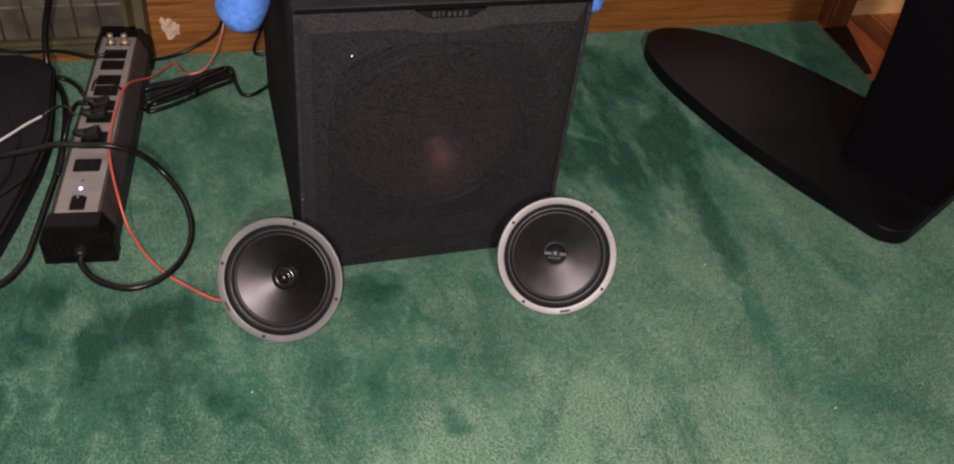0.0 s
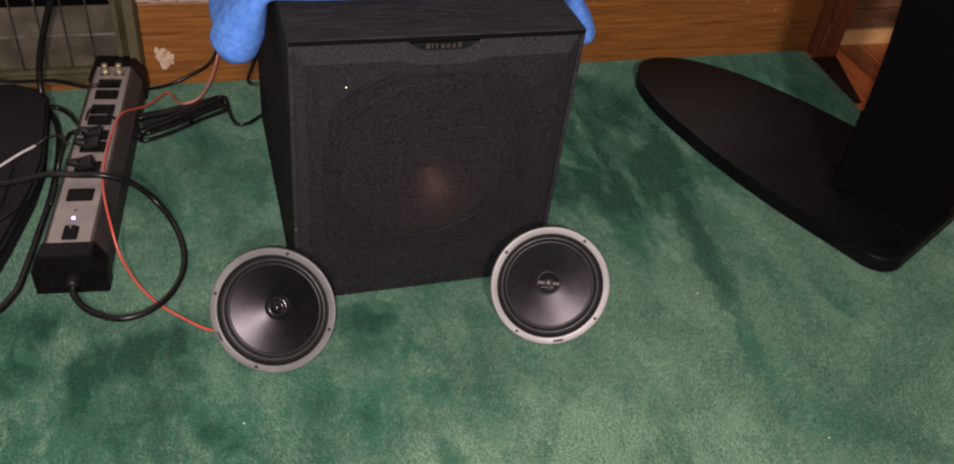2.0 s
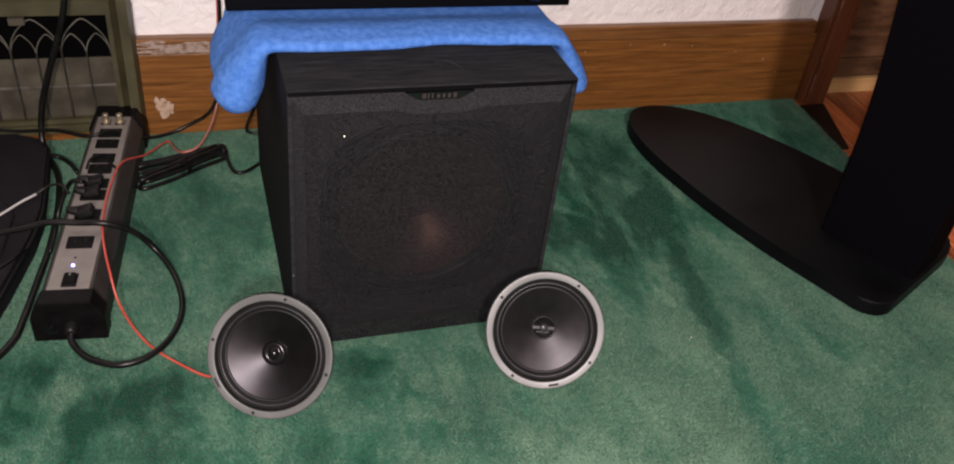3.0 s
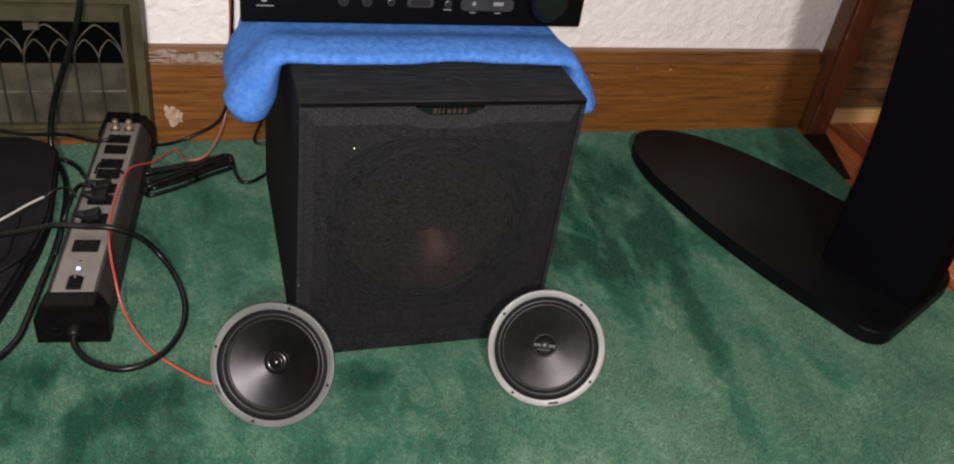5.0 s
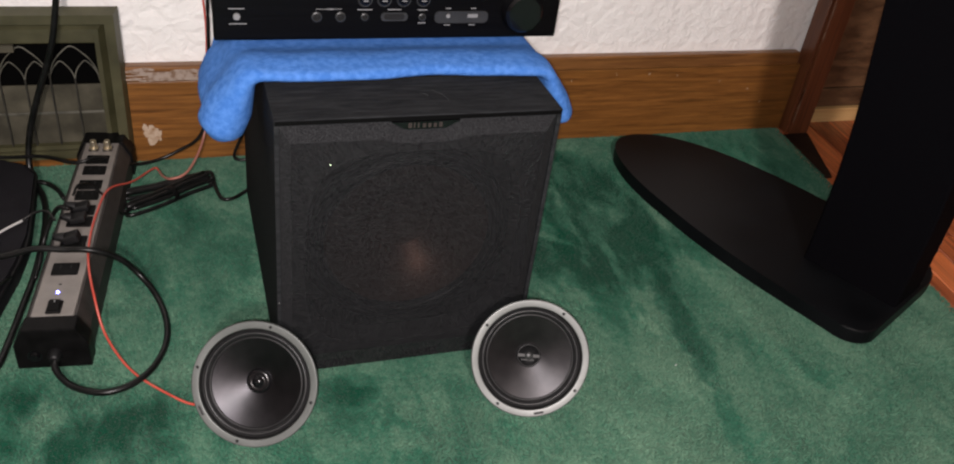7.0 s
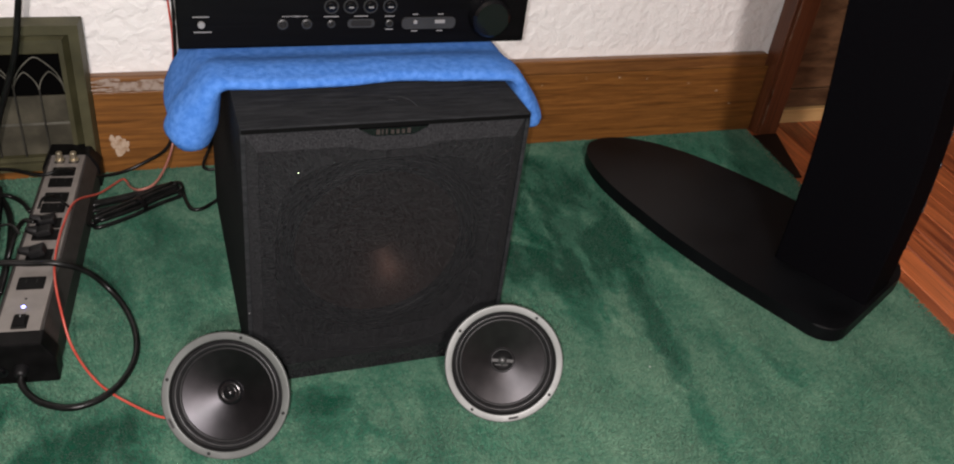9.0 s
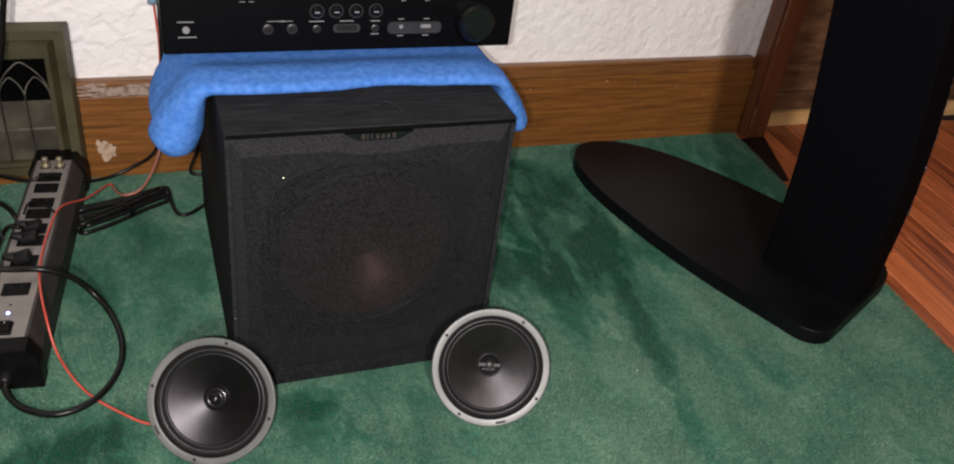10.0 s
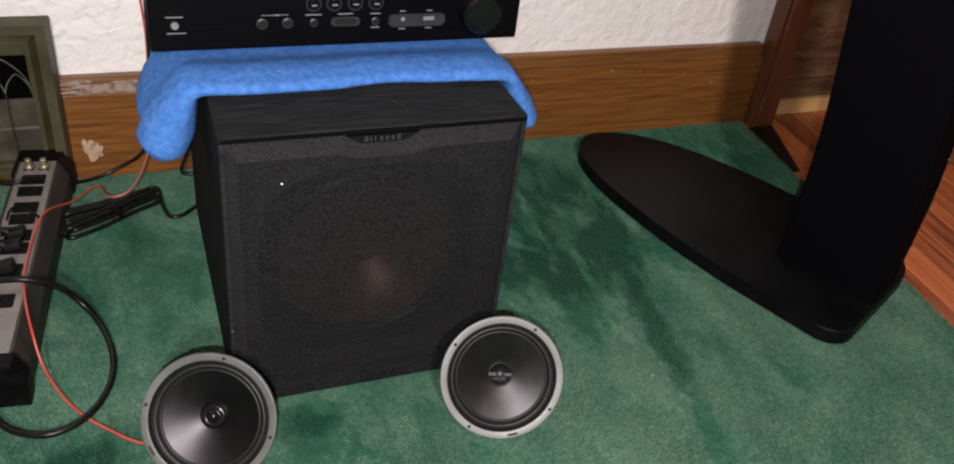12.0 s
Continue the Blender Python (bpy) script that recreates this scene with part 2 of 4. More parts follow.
PLYWOOD = wood_material("plywood_door", (0.030, 0.015, 0.007), (0.140, 0.076, 0.038), "x", 0.45, fine=60.0, long=0.22)
PALEWOOD = wood_material("pale_pine", (0.48, 0.28, 0.11), (0.66, 0.43, 0.19), "x", 0.45)
PLANK = wood_material("red_oak_floor", (0.180, 0.034, 0.011), (0.680, 0.190, 0.060), "y", 0.32, vary=0.24, fine=130.0, long=0.03)
SUBFLOOR = mat("subfloor", (0.02, 0.012, 0.008), 0.9)
ASH = wood_material("black_ash_vinyl", (0.0112, 0.0120, 0.0131), (0.0325, 0.0340, 0.0362), "x", 0.72, fine=240.0, coat=0.0, spec=0.02, long=0.12)
GRILLE = cloth_grille_material()
# Bevel cloth: an opaque, lighter copy of the grille cloth.
GRILLE_BORDER = mat("lighter_grille_cloth", (0.004, 0.004, 0.005), 0.9, spec=0.06, colour2=(0.060, 0.061, 0.064), scale=980, detail=2, low=0.32, high=0.80, bump=0.6, bump_scale=1300)
FRAME_BLACK = mat("grille_frame_black", (0.075, 0.075, 0.078), 0.7, colour2=(0.090, 0.090, 0.094), scale=60)
BAFFLE = mat("baffle_black", (0.008, 0.008, 0.008), 0.6)
COPPER = mat("copper_cone", (0.225, 0.120, 0.087), 0.42, metal=0.62, colour2=(0.195, 0.092, 0.064), scale=30)
RUBBER = mat("black_rubber", (0.0050, 0.0050, 0.0055), 0.46, spec=0.35, colour2=(0.0085, 0.0085, 0.009), scale=80)
LOGO = mat("logo_copper_grey", (0.085, 0.064, 0.062), 0.4, metal=0.6)
GLOSS = mat("gloss_black_plastic", (0.004, 0.004, 0.0045), 0.16, colour2=(0.006, 0.006, 0.007), scale=50)
PANEL = mat("brushed_black_panel", (0.0014, 0.0014, 0.0016), 0.45, spec=0.10, colour2=(0.0026, 0.0026, 0.003), scale=300, stretch=(0.02, 1, 1))
STEEL_BLACK = mat("black_steel_cover", (0.008, 0.008, 0.009), 0.45, bump=0.1, bump_scale=400)
CHROME = mat("chrome", (0.75, 0.75, 0.76), 0.2, metal=1.0)
PRINT = mat("printed_white_mark", (0.22, 0.22, 0.22), 0.6)
PORT = mat("grey_port_plate", (0.024, 0.025, 0.025), 0.40, colour2=(0.034, 0.035, 0.035), scale=30)
# Near-black paints the shade inside holes and slots; the badge marks share it.
HOLE = mat("hole_black", (0.003, 0.003, 0.003), 0.8)
TOWEL = mat("blue_microfibre", (0.058, 0.196, 0.600), 0.95, colour2=(0.104, 0.278, 0.730), scale=130, detail=8, bump=1.0, bump_scale=620, spec=0.1)
SILVER = mat("satin_aluminium", (0.165, 0.172, 0.167), 0.42, metal=0.40, colour2=(0.235, 0.244, 0.238), scale=14, rough2=0.42, bump=0.05)
CONE = mat("graphite_cone", (0.046, 0.044, 0.046), 0.39, metal=0.95, colour2=(0.058, 0.055, 0.057), scale=60, rough2=0.42)
DARK_CONE = mat("black_graphite_cone", (0.031, 0.030, 0.032), 0.37, metal=0.95, colour2=(0.039, 0.037, 0.040), scale=60, rough2=0.40)
PEWTER = mat("dull_grey_rim", (0.105, 0.112, 0.107), 0.44, metal=0.40, colour2=(0.150, 0.158, 0.152), scale=14, rough2=0.42, bump=0.05)
FOAM = mat("grey_rubber_surround", (0.016, 0.016, 0.017), 0.42, spec=0.6, colour2=(0.024, 0.024, 0.025), scale=80)
DUSTY_RUBBER = mat("dusty_black_rubber", (0.0055, 0.0055, 0.006), 0.55, spec=0.3, colour2=(0.012, 0.0118, 0.0115), scale=45)
DOME = mat("glossy_dome", (0.005, 0.005, 0.006), 0.20, coat=0.2)
CAP_GREY = mat("dull_metal_centre", (0.050, 0.050, 0.050), 0.5, metal=0.0)
STRIP_PLATE = mat("strip_painted_plate", (0.180, 0.164, 0.150), 0.5, colour2=(0.220, 0.201, 0.184), scale=40, bump=0.1)
STRIP_SIDE = mat("strip_grey_shell", (0.026, 0.0225, 0.0205), 0.6, colour2=(0.041, 0.036, 0.033), scale=60, bump=0.3, bump_scale=300)
STRIP_CAP = mat("strip_black_cap", (0.0030, 0.0029, 0.0030), 0.45, colour2=(0.0058, 0.0056, 0.0058), scale=60, spec=0.10)
OUTLET = mat("outlet_black", (0.0030, 0.0030, 0.0032), 0.6, spec=0.12, colour2=(0.0055, 0.0055, 0.0055), scale=60)
BRASS = mat("gold_plated_post", (0.72, 0.64, 0.48), 0.28, metal=0.9)
BLUE_LED = mat("blue_led", (0.1, 0.1, 0.8), 0.3, emit=(0.30, 0.32, 1.0, 9.0))
GREEN_LED = mat("pale_green_led", (0.5, 0.7, 0.4), 0.3, emit=(0.85, 1.0, 0.6, 4.0))
OLIVE = mat("olive_painted_iron", (0.034, 0.032, 0.014), 0.5, colour2=(0.082, 0.078, 0.038), scale=18, bump=0.25, bump_scale=120, low=0.3, high=0.75)
DUSTY = mat("dusty_damper_plate", (0.030, 0.027, 0.016), 0.8, colour2=(0.088, 0.080, 0.054), scale=24, low=0.35, high=0.7, bump=0.2)
DARK_IRON = mat("dark_grille_iron", (0.055, 0.053, 0.040), 0.6, colour2=(0.14, 0.135, 0.11), scale=40)
# Darker copy of the grille iron: the bars' shade is in its colour.
SHADED_IRON = mat("shaded_bar_iron", (0.010, 0.009, 0.006), 0.7, colour2=(0.030, 0.028, 0.020), scale=50)
DUCT_SHADE = mat("duct_shade_black", (0.002, 0.002, 0.002), 0.9, spec=0.02)
STAND = mat("satin_black_paint", (0.0024, 0.0026, 0.0032), 0.42, colour2=(0.0048, 0.0052, 0.0062), scale=11, bump=0.10, bump_scale=300, rough2=0.50, spec=0.18)
COLUMN = mat("matt_black_fabric", (0.0021, 0.0019, 0.0027), 0.9, spec=0.03, colour2=(0.0029, 0.0027, 0.0036), scale=200)
CASE = mat("black_nylon", (0.006, 0.0055, 0.0075), 0.8, spec=0.2, colour2=(0.010, 0.0095, 0.012), scale=30, bump=0.5, bump_scale=350)
CORD = mat("black_cord", (0.0030, 0.0036, 0.0032), 0.32, colour2=(0.0095, 0.0095, 0.0095), scale=60, spec=0.3)
RED_WIRE = mat("red_wire", (0.50, 0.065, 0.045), 0.38, colour2=(0.58, 0.100, 0.070), scale=50)
COPPER_WIRE = mat("clear_speaker_wire", (0.42, 0.16, 0.12), 0.4, colour2=(0.30, 0.13, 0.10), scale=60)
PALE_WIRE = mat("pale_grey_wire", (0.45, 0.44, 0.43), 0.35)
CHIP = mat("chipped_white_paint", (0.50, 0.38, 0.28), 0.7, colour2=(0.30, 0.17, 0.08), scale=90, low=0.5, high=0.7)
SCRAPE = mat("pale_scrape", (0.36, 0.285, 0.235), 0.7, colour2=(0.19, 0.11, 0.065), scale=120, low=0.45, high=0.7)
FRAYED = mat("frayed_glossy_strip", (0.020, 0.019, 0.022), 0.28, spec=0.8, colour2=(0.050, 0.048, 0.052), scale=120)
GAP_SHADE = mat("gap_shade_black", (0.0020, 0.0020, 0.0022), 0.6, spec=0.1)
SURROUND = mat("woofer_surround", (0.010, 0.010, 0.011), 0.42, spec=0.5)
HAIR = mat("grey_hair", (0.06, 0.06, 0.06), 0.6)
WEDGE_SHADE = mat("wedge_shade_black", (0.010, 0.005, 0.004), 0.5, spec=0.2, colour2=(0.020, 0.010, 0.007), scale=40, stretch=(1, 0.2, 1))
WORN = mat("worn_varnish", (0.20, 0.115, 0.075), 0.5, colour2=(0.12, 0.06, 0.035), scale=90)
TAG = mat("grey_blue_tape", (0.16, 0.28, 0.36), 0.5, colour2=(0.20, 0.33, 0.42), scale=60)
LINT = mat("white_lint", (0.7, 0.72, 0.7), 0.9)


# ---- mesh helpers ----
def link(name, bm, material, parent=None, label="", smooth=False):
    me = bpy.data.meshes.new(name)
    bmesh.ops.recalc_face_normals(bm, faces=bm.faces)
    bm.to_mesh(me)
    bm.free()
    me.materials.append(material)
    if smooth:
        for p in me.polygons:
            p.use_smooth = True
    ob = new(name, me)
    if parent:
        ob.parent = parent
    if label:
        ob["label"] = label
    return ob


def part(name, bm, material, parent, label="", smooth=False):
    return link(name, bm, material, parent, label, smooth)


def thing(name, m, label, category, group="", kind=""):
    ob = new(name)
    ob.empty_display_size = 0.05
    ob.matrix_world = m
    return tagged(ob, label, category, group, kind)


def box(x0, x1, y0, y1, z0, z1, bevel=0.0, seg=2, bm=None):
    bm = bm or bmesh.new()
    vs = [bm.verts.new((x, y, z)) for x in (x0, x1) for y in (y0, y1) for z in (z0, z1)]
    fs = [bm.faces.new([vs[k] for k in q]) for q in ((0, 1, 3, 2), (4, 6, 7, 5), (0, 4, 5, 1), (2, 3, 7, 6), (0, 2, 6, 4), (1, 5, 7, 3))]
    if bevel:
        bmesh.ops.bevel(bm, geom=list({e for f in fs for e in f.edges}), offset=bevel, segments=seg, profile=0.6, affect="EDGES")
    return bm


def lathe(profile, seg=64, bm=None, closed=False):
    """Turns (radius, height) points round z."""
    bm = bm or bmesh.new()
    rings = []
    for r, h in profile:
        if r < 1e-6:
            rings.append([bm.verts.new((0, 0, h))])
        else:
            rings.append([bm.verts.new((r * math.cos(2 * math.pi * k / seg), r * math.sin(2 * math.pi * k / seg), h)) for k in range(seg)])
    pairs = list(zip(rings, rings[1:]))
    if closed:
        pairs.append((rings[-1], rings[0]))
    for a, b in pairs:
        for k in range(seg):
            j = (k + 1) % seg
            if len(a) == 1 and len(b) == 1:
                continue
            if len(a) == 1:
                bm.faces.new((a[0], b[k], b[j]))
            elif len(b) == 1:
                bm.faces.new((a[k], a[j], b[0]))
            else:
                bm.faces.new((a[k], a[j], b[j], b[k]))
    return bm


def prism(outline, z0, z1, bevel=0.0, seg=2):
    """An upright slab over a plan outline of (x, y) points."""
    bm = bmesh.new()
    low = [bm.verts.new((x, y, z0)) for x, y in outline]
    top = [bm.verts.new((x, y, z1)) for x, y in outline]
    bm.faces.new(low[::-1])
    cap = bm.faces.new(top)
    for k in range(len(low)):
        j = (k + 1) % len(low)
        bm.faces.new((low[k], low[j], top[j], top[k]))
    if bevel:
        bmesh.ops.bevel(bm, geom=list(cap.edges), offset=bevel, segments=seg, profile=0.5, affect="EDGES")
    return bm


def smooth_line(points, per=8):
    """A Catmull-Rom line through the points."""
    p = [Vector(q) for q in points]
    p = [2 * p[0] - p[1]] + p + [2 * p[-1] - p[-2]]
    out = []
    for k in range(1, len(p) - 2):
        a, b, c, d = p[k - 1:k + 3]
        for s in range(per):
            u = s / per
            out.append(0.5 * (2 * b + (c - a) * u + (2 * a - 5 * b + 4 * c - d) * u * u + (3 * b - a - 3 * c + d) * u ** 3))
    out.append(p[-2])
    return out


def tube(points, radius, sides=8, per=8, bm=None, flat=1.0):
    bm = bm or bmesh.new()
    line = smooth_line(points, per) if per > 1 else [Vector(q) for q in points]
    rings = []
    up = Vector((0, 0, 1))
    for k, q in enumerate(line):
        d = (line[min(k + 1, len(line) - 1)] - line[max(k - 1, 0)]).normalized()
        side = d.cross(up)
        if side.length < 0.05:
            side = d.cross(Vector((0, 1, 0)))
        side.normalize()
        over = side.cross(d).normalized()
        rings.append([bm.verts.new(q + radius * (math.cos(2 * math.pi * j / sides) * side + flat * math.sin(2 * math.pi * j / sides) * over)) for j in range(sides)])
    for a, b in zip(rings, rings[1:]):
        for j in range(sides):
            bm.faces.new((a[j], a[(j + 1) % sides], b[(j + 1) % sides], b[j]))
    bm.faces.new(rings[0][::-1])
    bm.faces.new(rings[-1])
    return bm


def disc(x, z, r, y0, y1, seg=20, bm=None):
    """A short cylinder whose axis runs along y."""
    bm = bm or bmesh.new()
    a = [bm.verts.new((x + r * math.cos(2 * math.pi * k / seg), y0, z + r * math.sin(2 * math.pi * k / seg))) for k in range(seg)]
    b = [bm.verts.new((v.co.x, y1, v.co.z)) for v in a]
    bm.faces.new(a)
    bm.faces.new(b[::-1])
    for k in range(seg):
        j = (k + 1) % seg
        bm.faces.new((a[k], b[k], b[j], a[j]))
    return bm


def rounded_rect(x0, x1, z0, z1, r, seg=6):
    pts = []
    for cx, cz, a0 in ((x1 - r, z1 - r, 0), (x0 + r, z1 - r, 90), (x0 + r, z0 + r, 180), (x1 - r, z0 + r, 270)):
        for k in range(seg + 1):
            a = radians(a0 + 90 * k / seg)
            pts.append((cx + r * math.cos(a), cz + r * math.sin(a)))
    return pts


def slab_y(outline, y0, y1, bm=None):
    """A slab that stands upright: an (x, z) outline carried from y0 (front) to y1."""
    bm = bm or bmesh.new()
    a = [bm.verts.new((x, y0, z)) for x, z in outline]
    b = [bm.verts.new((x, y1, z)) for x, z in outline]
    bm.faces.new(a)
    bm.faces.new(b[::-1])
    for k in range(len(a)):
        j = (k + 1) % len(a)
        bm.faces.new((a[k], b[k], b[j], a[j]))
    return bm


# ---- the room ----
X0, X1, Y0, Y1, TOP = -2.3, 2.6, -3.1, 1.410, 2.45
DOOR0, DOOR1, DOORTOP = 1.005, 1.805, 2.04
walls = [("wall_north_left", X0, DOOR0, Y1, Y1 + 0.12, -0.02, TOP), ("wall_north_right", DOOR1, X1, Y1, Y1 + 0.12, -0.02, TOP),
         ("wall_north_head", DOOR0, DOOR1, Y1, Y1 + 0.12, DOORTOP, TOP), ("wall_south", X0, X1, Y0 - 0.12, Y0, -0.02, TOP),
         ("wall_west", X0 - 0.12, X0, Y0 - 0.12, Y1 + 0.12, -0.02, TOP), ("wall_east", X1, X1 + 0.12, Y0 - 0.12, Y1 + 0.12, -0.02, TOP)]
for name, *b in walls:
    north = "north" in name
    tagged(link(name, box(*b), PLASTER if north else UNSEEN_WALL), "white painted wall of trowelled plaster" if north else "plain unseen wall, made dark to limit bounced light", "wall", kind="structure")
tagged(link("ceiling", box(X0, X1, Y0, Y1, TOP, TOP + 0.1), CEILING), "plain unseen ceiling, made dark to limit bounced light", "ceiling", kind="structure")
floor = tagged(link("floor", box(X0, X1, Y0, Y1 + 0.12, -0.05, -0.0245), SUBFLOOR), "red-brown varnished strip floor beside the carpet", "floor", kind="structure")


def carpet_edge(y):
    return 0.934 - 0.092 * (1.369 - y)


def make_carpet():
    """A sheet of cut pile with a turned-down edge; finer where it is seen."""
    bm = bmesh.new()
    ys = [Y0 + 0.02 + (0.35 - Y0) * k / 26 for k in range(26)] + [0.37 + 1.0185 * k / 120 for k in range(121)]
    ts = [k / 170 for k in range(171)]
    rows = []
    for y in ys:
        right = carpet_edge(y) + 0.0025 * math.sin(y * 37) + 0.0015 * math.sin(y * 91)
        row = []
        for u in ts:
            x = X0 + 0.01 + (right - X0 - 0.01) * (u if u < 0.2 else u)
            h = 0.0016 * noise.noise((x * 14, y * 9, 0)) + 0.0010 * noise.noise((x * 60, y * 45, 3))
            d = right - x
            z = -0.0022 + h * 0.8
            if d < 0.012:
                z -= 0.011 * (1 - d / 0.012) ** 2
            row.append(bm.verts.new((x, y, z)))
        low = bm.verts.new((right + 0.001, y, -0.0125))
        row.append(low)
        rows.append(row)
    for a, b in zip(rows, rows[1:]):
        for k in range(len(a) - 1):
            bm.faces.new((a[k], a[k + 1], b[k + 1], b[k]))
    return bm


tagged(link("carpet", make_carpet(), CARPET, smooth=True), "green cut-pile carpet with brushed dark patches", "carpet", kind="structure")

def make_pile():
    """Short tufts, each a three-sided spike, leaning with the nap of the pile."""
    gen = np.random.default_rng(7)
    pitch = 0.0029
    xs, ys = np.meshgrid(np.arange(-1.00, 0.93, pitch), np.arange(0.10, 1.388, pitch))
    xs, ys = xs.ravel() + gen.uniform(-0.5, 0.5, xs.size) * pitch, ys.ravel() + gen.uniform(-0.5, 0.5, ys.size) * pitch
    keep = xs < 0.928 - 0.092 * (1.369 - ys)
    keep &= gen.random(xs.size) < np.clip((ys - 0.10) / 0.30, 0, 1) * np.clip((xs + 1.00) / 0.34, 0, 1)
    xs, ys = xs[keep], ys[keep]
    n = xs.size
    nap = np.array([noise.noise((x * 9, y * 5, 2.0)) + 0.5 * noise.noise((x * 24, y * 15, 5.0)) for x, y in zip(xs, ys)])
    turn = -1.9 + 2.2 * nap + gen.normal(0, 0.5, n)
    lean = 0.0020 + 0.0012 * gen.random(n)
    tall = 0.0034 + 0.0016 * gen.random(n)
    size, spin = 0.0017 + 0.0005 * gen.random(n), gen.uniform(0, 2.1, n)
    verts = np.zeros((n, 4, 3))
    for k in range(3):
        a = spin + k * 2.0944
        verts[:, k] = np.stack((xs + size * np.cos(a), ys + size * np.sin(a), np.full(n, -0.0032)), 1)
    verts[:, 3] = np.stack((xs + lean * np.cos(turn), ys + lean * np.sin(turn), -0.0032 + tall), 1)
    first = np.arange(n)[:, None] * 4
    faces = np.concatenate([first + np.array(q) for q in ((0, 1, 3), (1, 2, 3), (2, 0, 3))])
    me = bpy.data.meshes.new("carpet_pile")
    me.from_pydata(verts.reshape(-1, 3).tolist(), [], faces.tolist())
    me.materials.append(CARPET)
    return me


pile = new("carpet_pile", make_pile())
tagged(pile, "short green tufts of the carpet's cut pile", "carpet pile", kind="stuff")

# baseboard along the north wall, with its worn cap
BASE_FACE = 1.393
bb = tagged(link("baseboard", box(X0, 0.9410, BASE_FACE, Y1 - 0.001, -0.012, 0.139, 0.002), BASEBOARD), "varnished brown oak baseboard, scuffed", "baseboard", kind="structure")
cap = box(X0, 0.930, BASE_FACE - 0.003, Y1 - 0.001, 0.1395, 0.1665, 0.004, 3)
part("cap_moulding", cap, BASECAP, bb, "worn cap with paint rubbed off")
rng = random.Random(5)
for cx, cz, size, count in ((-0.2945, 0.0445, 0.0150, 70), (0.60, 0.128, 0.004, 5), (0.44, 0.118, 0.003, 3), (0.76, 0.110, 0.003, 3), (0.53, 0.131, 0.003, 4), (0.66, 0.124, 0.003, 3), (0.83, 0.090, 0.004, 4), (0.87, 0.060, 0.003, 4), (0.37, 0.128, 0.003, 3)):
    bm = bmesh.new()
    for k in range(count):
        x, z, r = cx + rng.gauss(0, 0.30) * size, cz + rng.gauss(0, 0.38) * size, size * rng.uniform(0.16, 0.40)
        vs = [bm.verts.new((x + (r * rng.uniform(0.4, 0.9) + 0.2 * r * (z > cz)) * math.cos(a * 0.785), BASE_FACE - 0.0012 - 0.00004 * k, z + r * rng.uniform(0.7, 1.6) * math.sin(a * 0.785))) for a in range(8)]
        bm.faces.new(vs)
    part("paint_chip", bm, CHIP, bb, "chipped pale patch in the varnish")

rng = random.Random(9)
for k in range(60):
    x, z = rng.uniform(-0.318, -0.20), rng.uniform(0.1435, 0.1625)
    w, hh = rng.uniform(0.005, 0.022), rng.uniform(0.0012, 0.0048)
    bm = bmesh.new()
    vs = [bm.verts.new((x + w * rng.uniform(0.7, 1.1) * math.cos(a * 0.785), BASE_FACE - 0.0034 - 0.00008 * k, z + hh * rng.uniform(0.5, 1.2) * math.sin(a * 0.785))) for a in range(8)]
    bm.faces.new(vs)
    part("paint_scrape", bm, SCRAPE, bb, "whitish scrape on the worn cap")

# casing and door
casing = tagged(link("trim_door", box(0.9478, 0.992, 1.364, Y1 - 0.001, -0.006, 2.08, 0.003), CASING), "dark varnished oak door casing", "door casing", kind="structure")
part("back_band", box(0.9415, 0.9475, 1.370, Y1 - 0.001, -0.006, 2.08, 0.003), CASING, casing)
rng = random.Random(4)
for k in range(9):
    z = rng.choice((0.03, 0.055, 0.08, 0.19, 0.21, 0.24, 0.33)) + rng.uniform(-0.01, 0.01)
    part("worn_edge", box(0.9468, 0.9486 + 0.001 * rng.random(), 1.3632, 1.3660, z, z + rng.uniform(0.008, 0.030), 0.0004, 1), WORN, casing, "pale worn edge")
part("stop_bead", box(0.9925, 1.006, 1.380, Y1 + 0.02, -0.006, 2.06, 0.002), CASING, casing)
part("head_casing", box(1.007, 1.88, 1.372, Y1 - 0.001, 2.042, 2.12, 0.003), CASING, casing)
part("side_casing", box(1.806, 1.88, 1.372, Y1 - 0.001, -0.012, 2.041, 0.003), CASING, casing)
door = tagged(link("door_1", box(1.0065, 1.8035, 1.4225, 1.458, 0.0695, 2.035, 0.002), PLYWOOD), "closed brown plywood door with a bottom board", "door", kind="structure")
part("bottom_board", box(1.0065, 1.8035, 1.4210, 1.458, 0.0245, 0.0680, 0.002), PLYWOOD, door)
piece = part("door_knob", lathe([(0, 0.05), (0.018, 0.048), (0.026, 0.036), (0.022, 0.020), (0.010, 0.014), (0.010, 0.006), (0.028, 0.005), (0.028, 0)], 24), BRASS, door, smooth=True)
piece.matrix_basis = pose(1.74, 1.4225, 0.95, 90, 0, 0)
sill = tagged(link("threshold", box(1.0065, 1.8035, 1.4115, 1.459, -0.012, 0.0240, 0.002), PALEWOOD), "pale pine strip under the door", "threshold", kind="structure")

# Dark wedge painted in for the shade on the floor beside the casing.
bm = prism([(0.931, 1.3635), (0.917, 1.195), (0.932, 1.195), (0.993, 1.3635)], -0.0064, -0.0030, 0.001, 1)
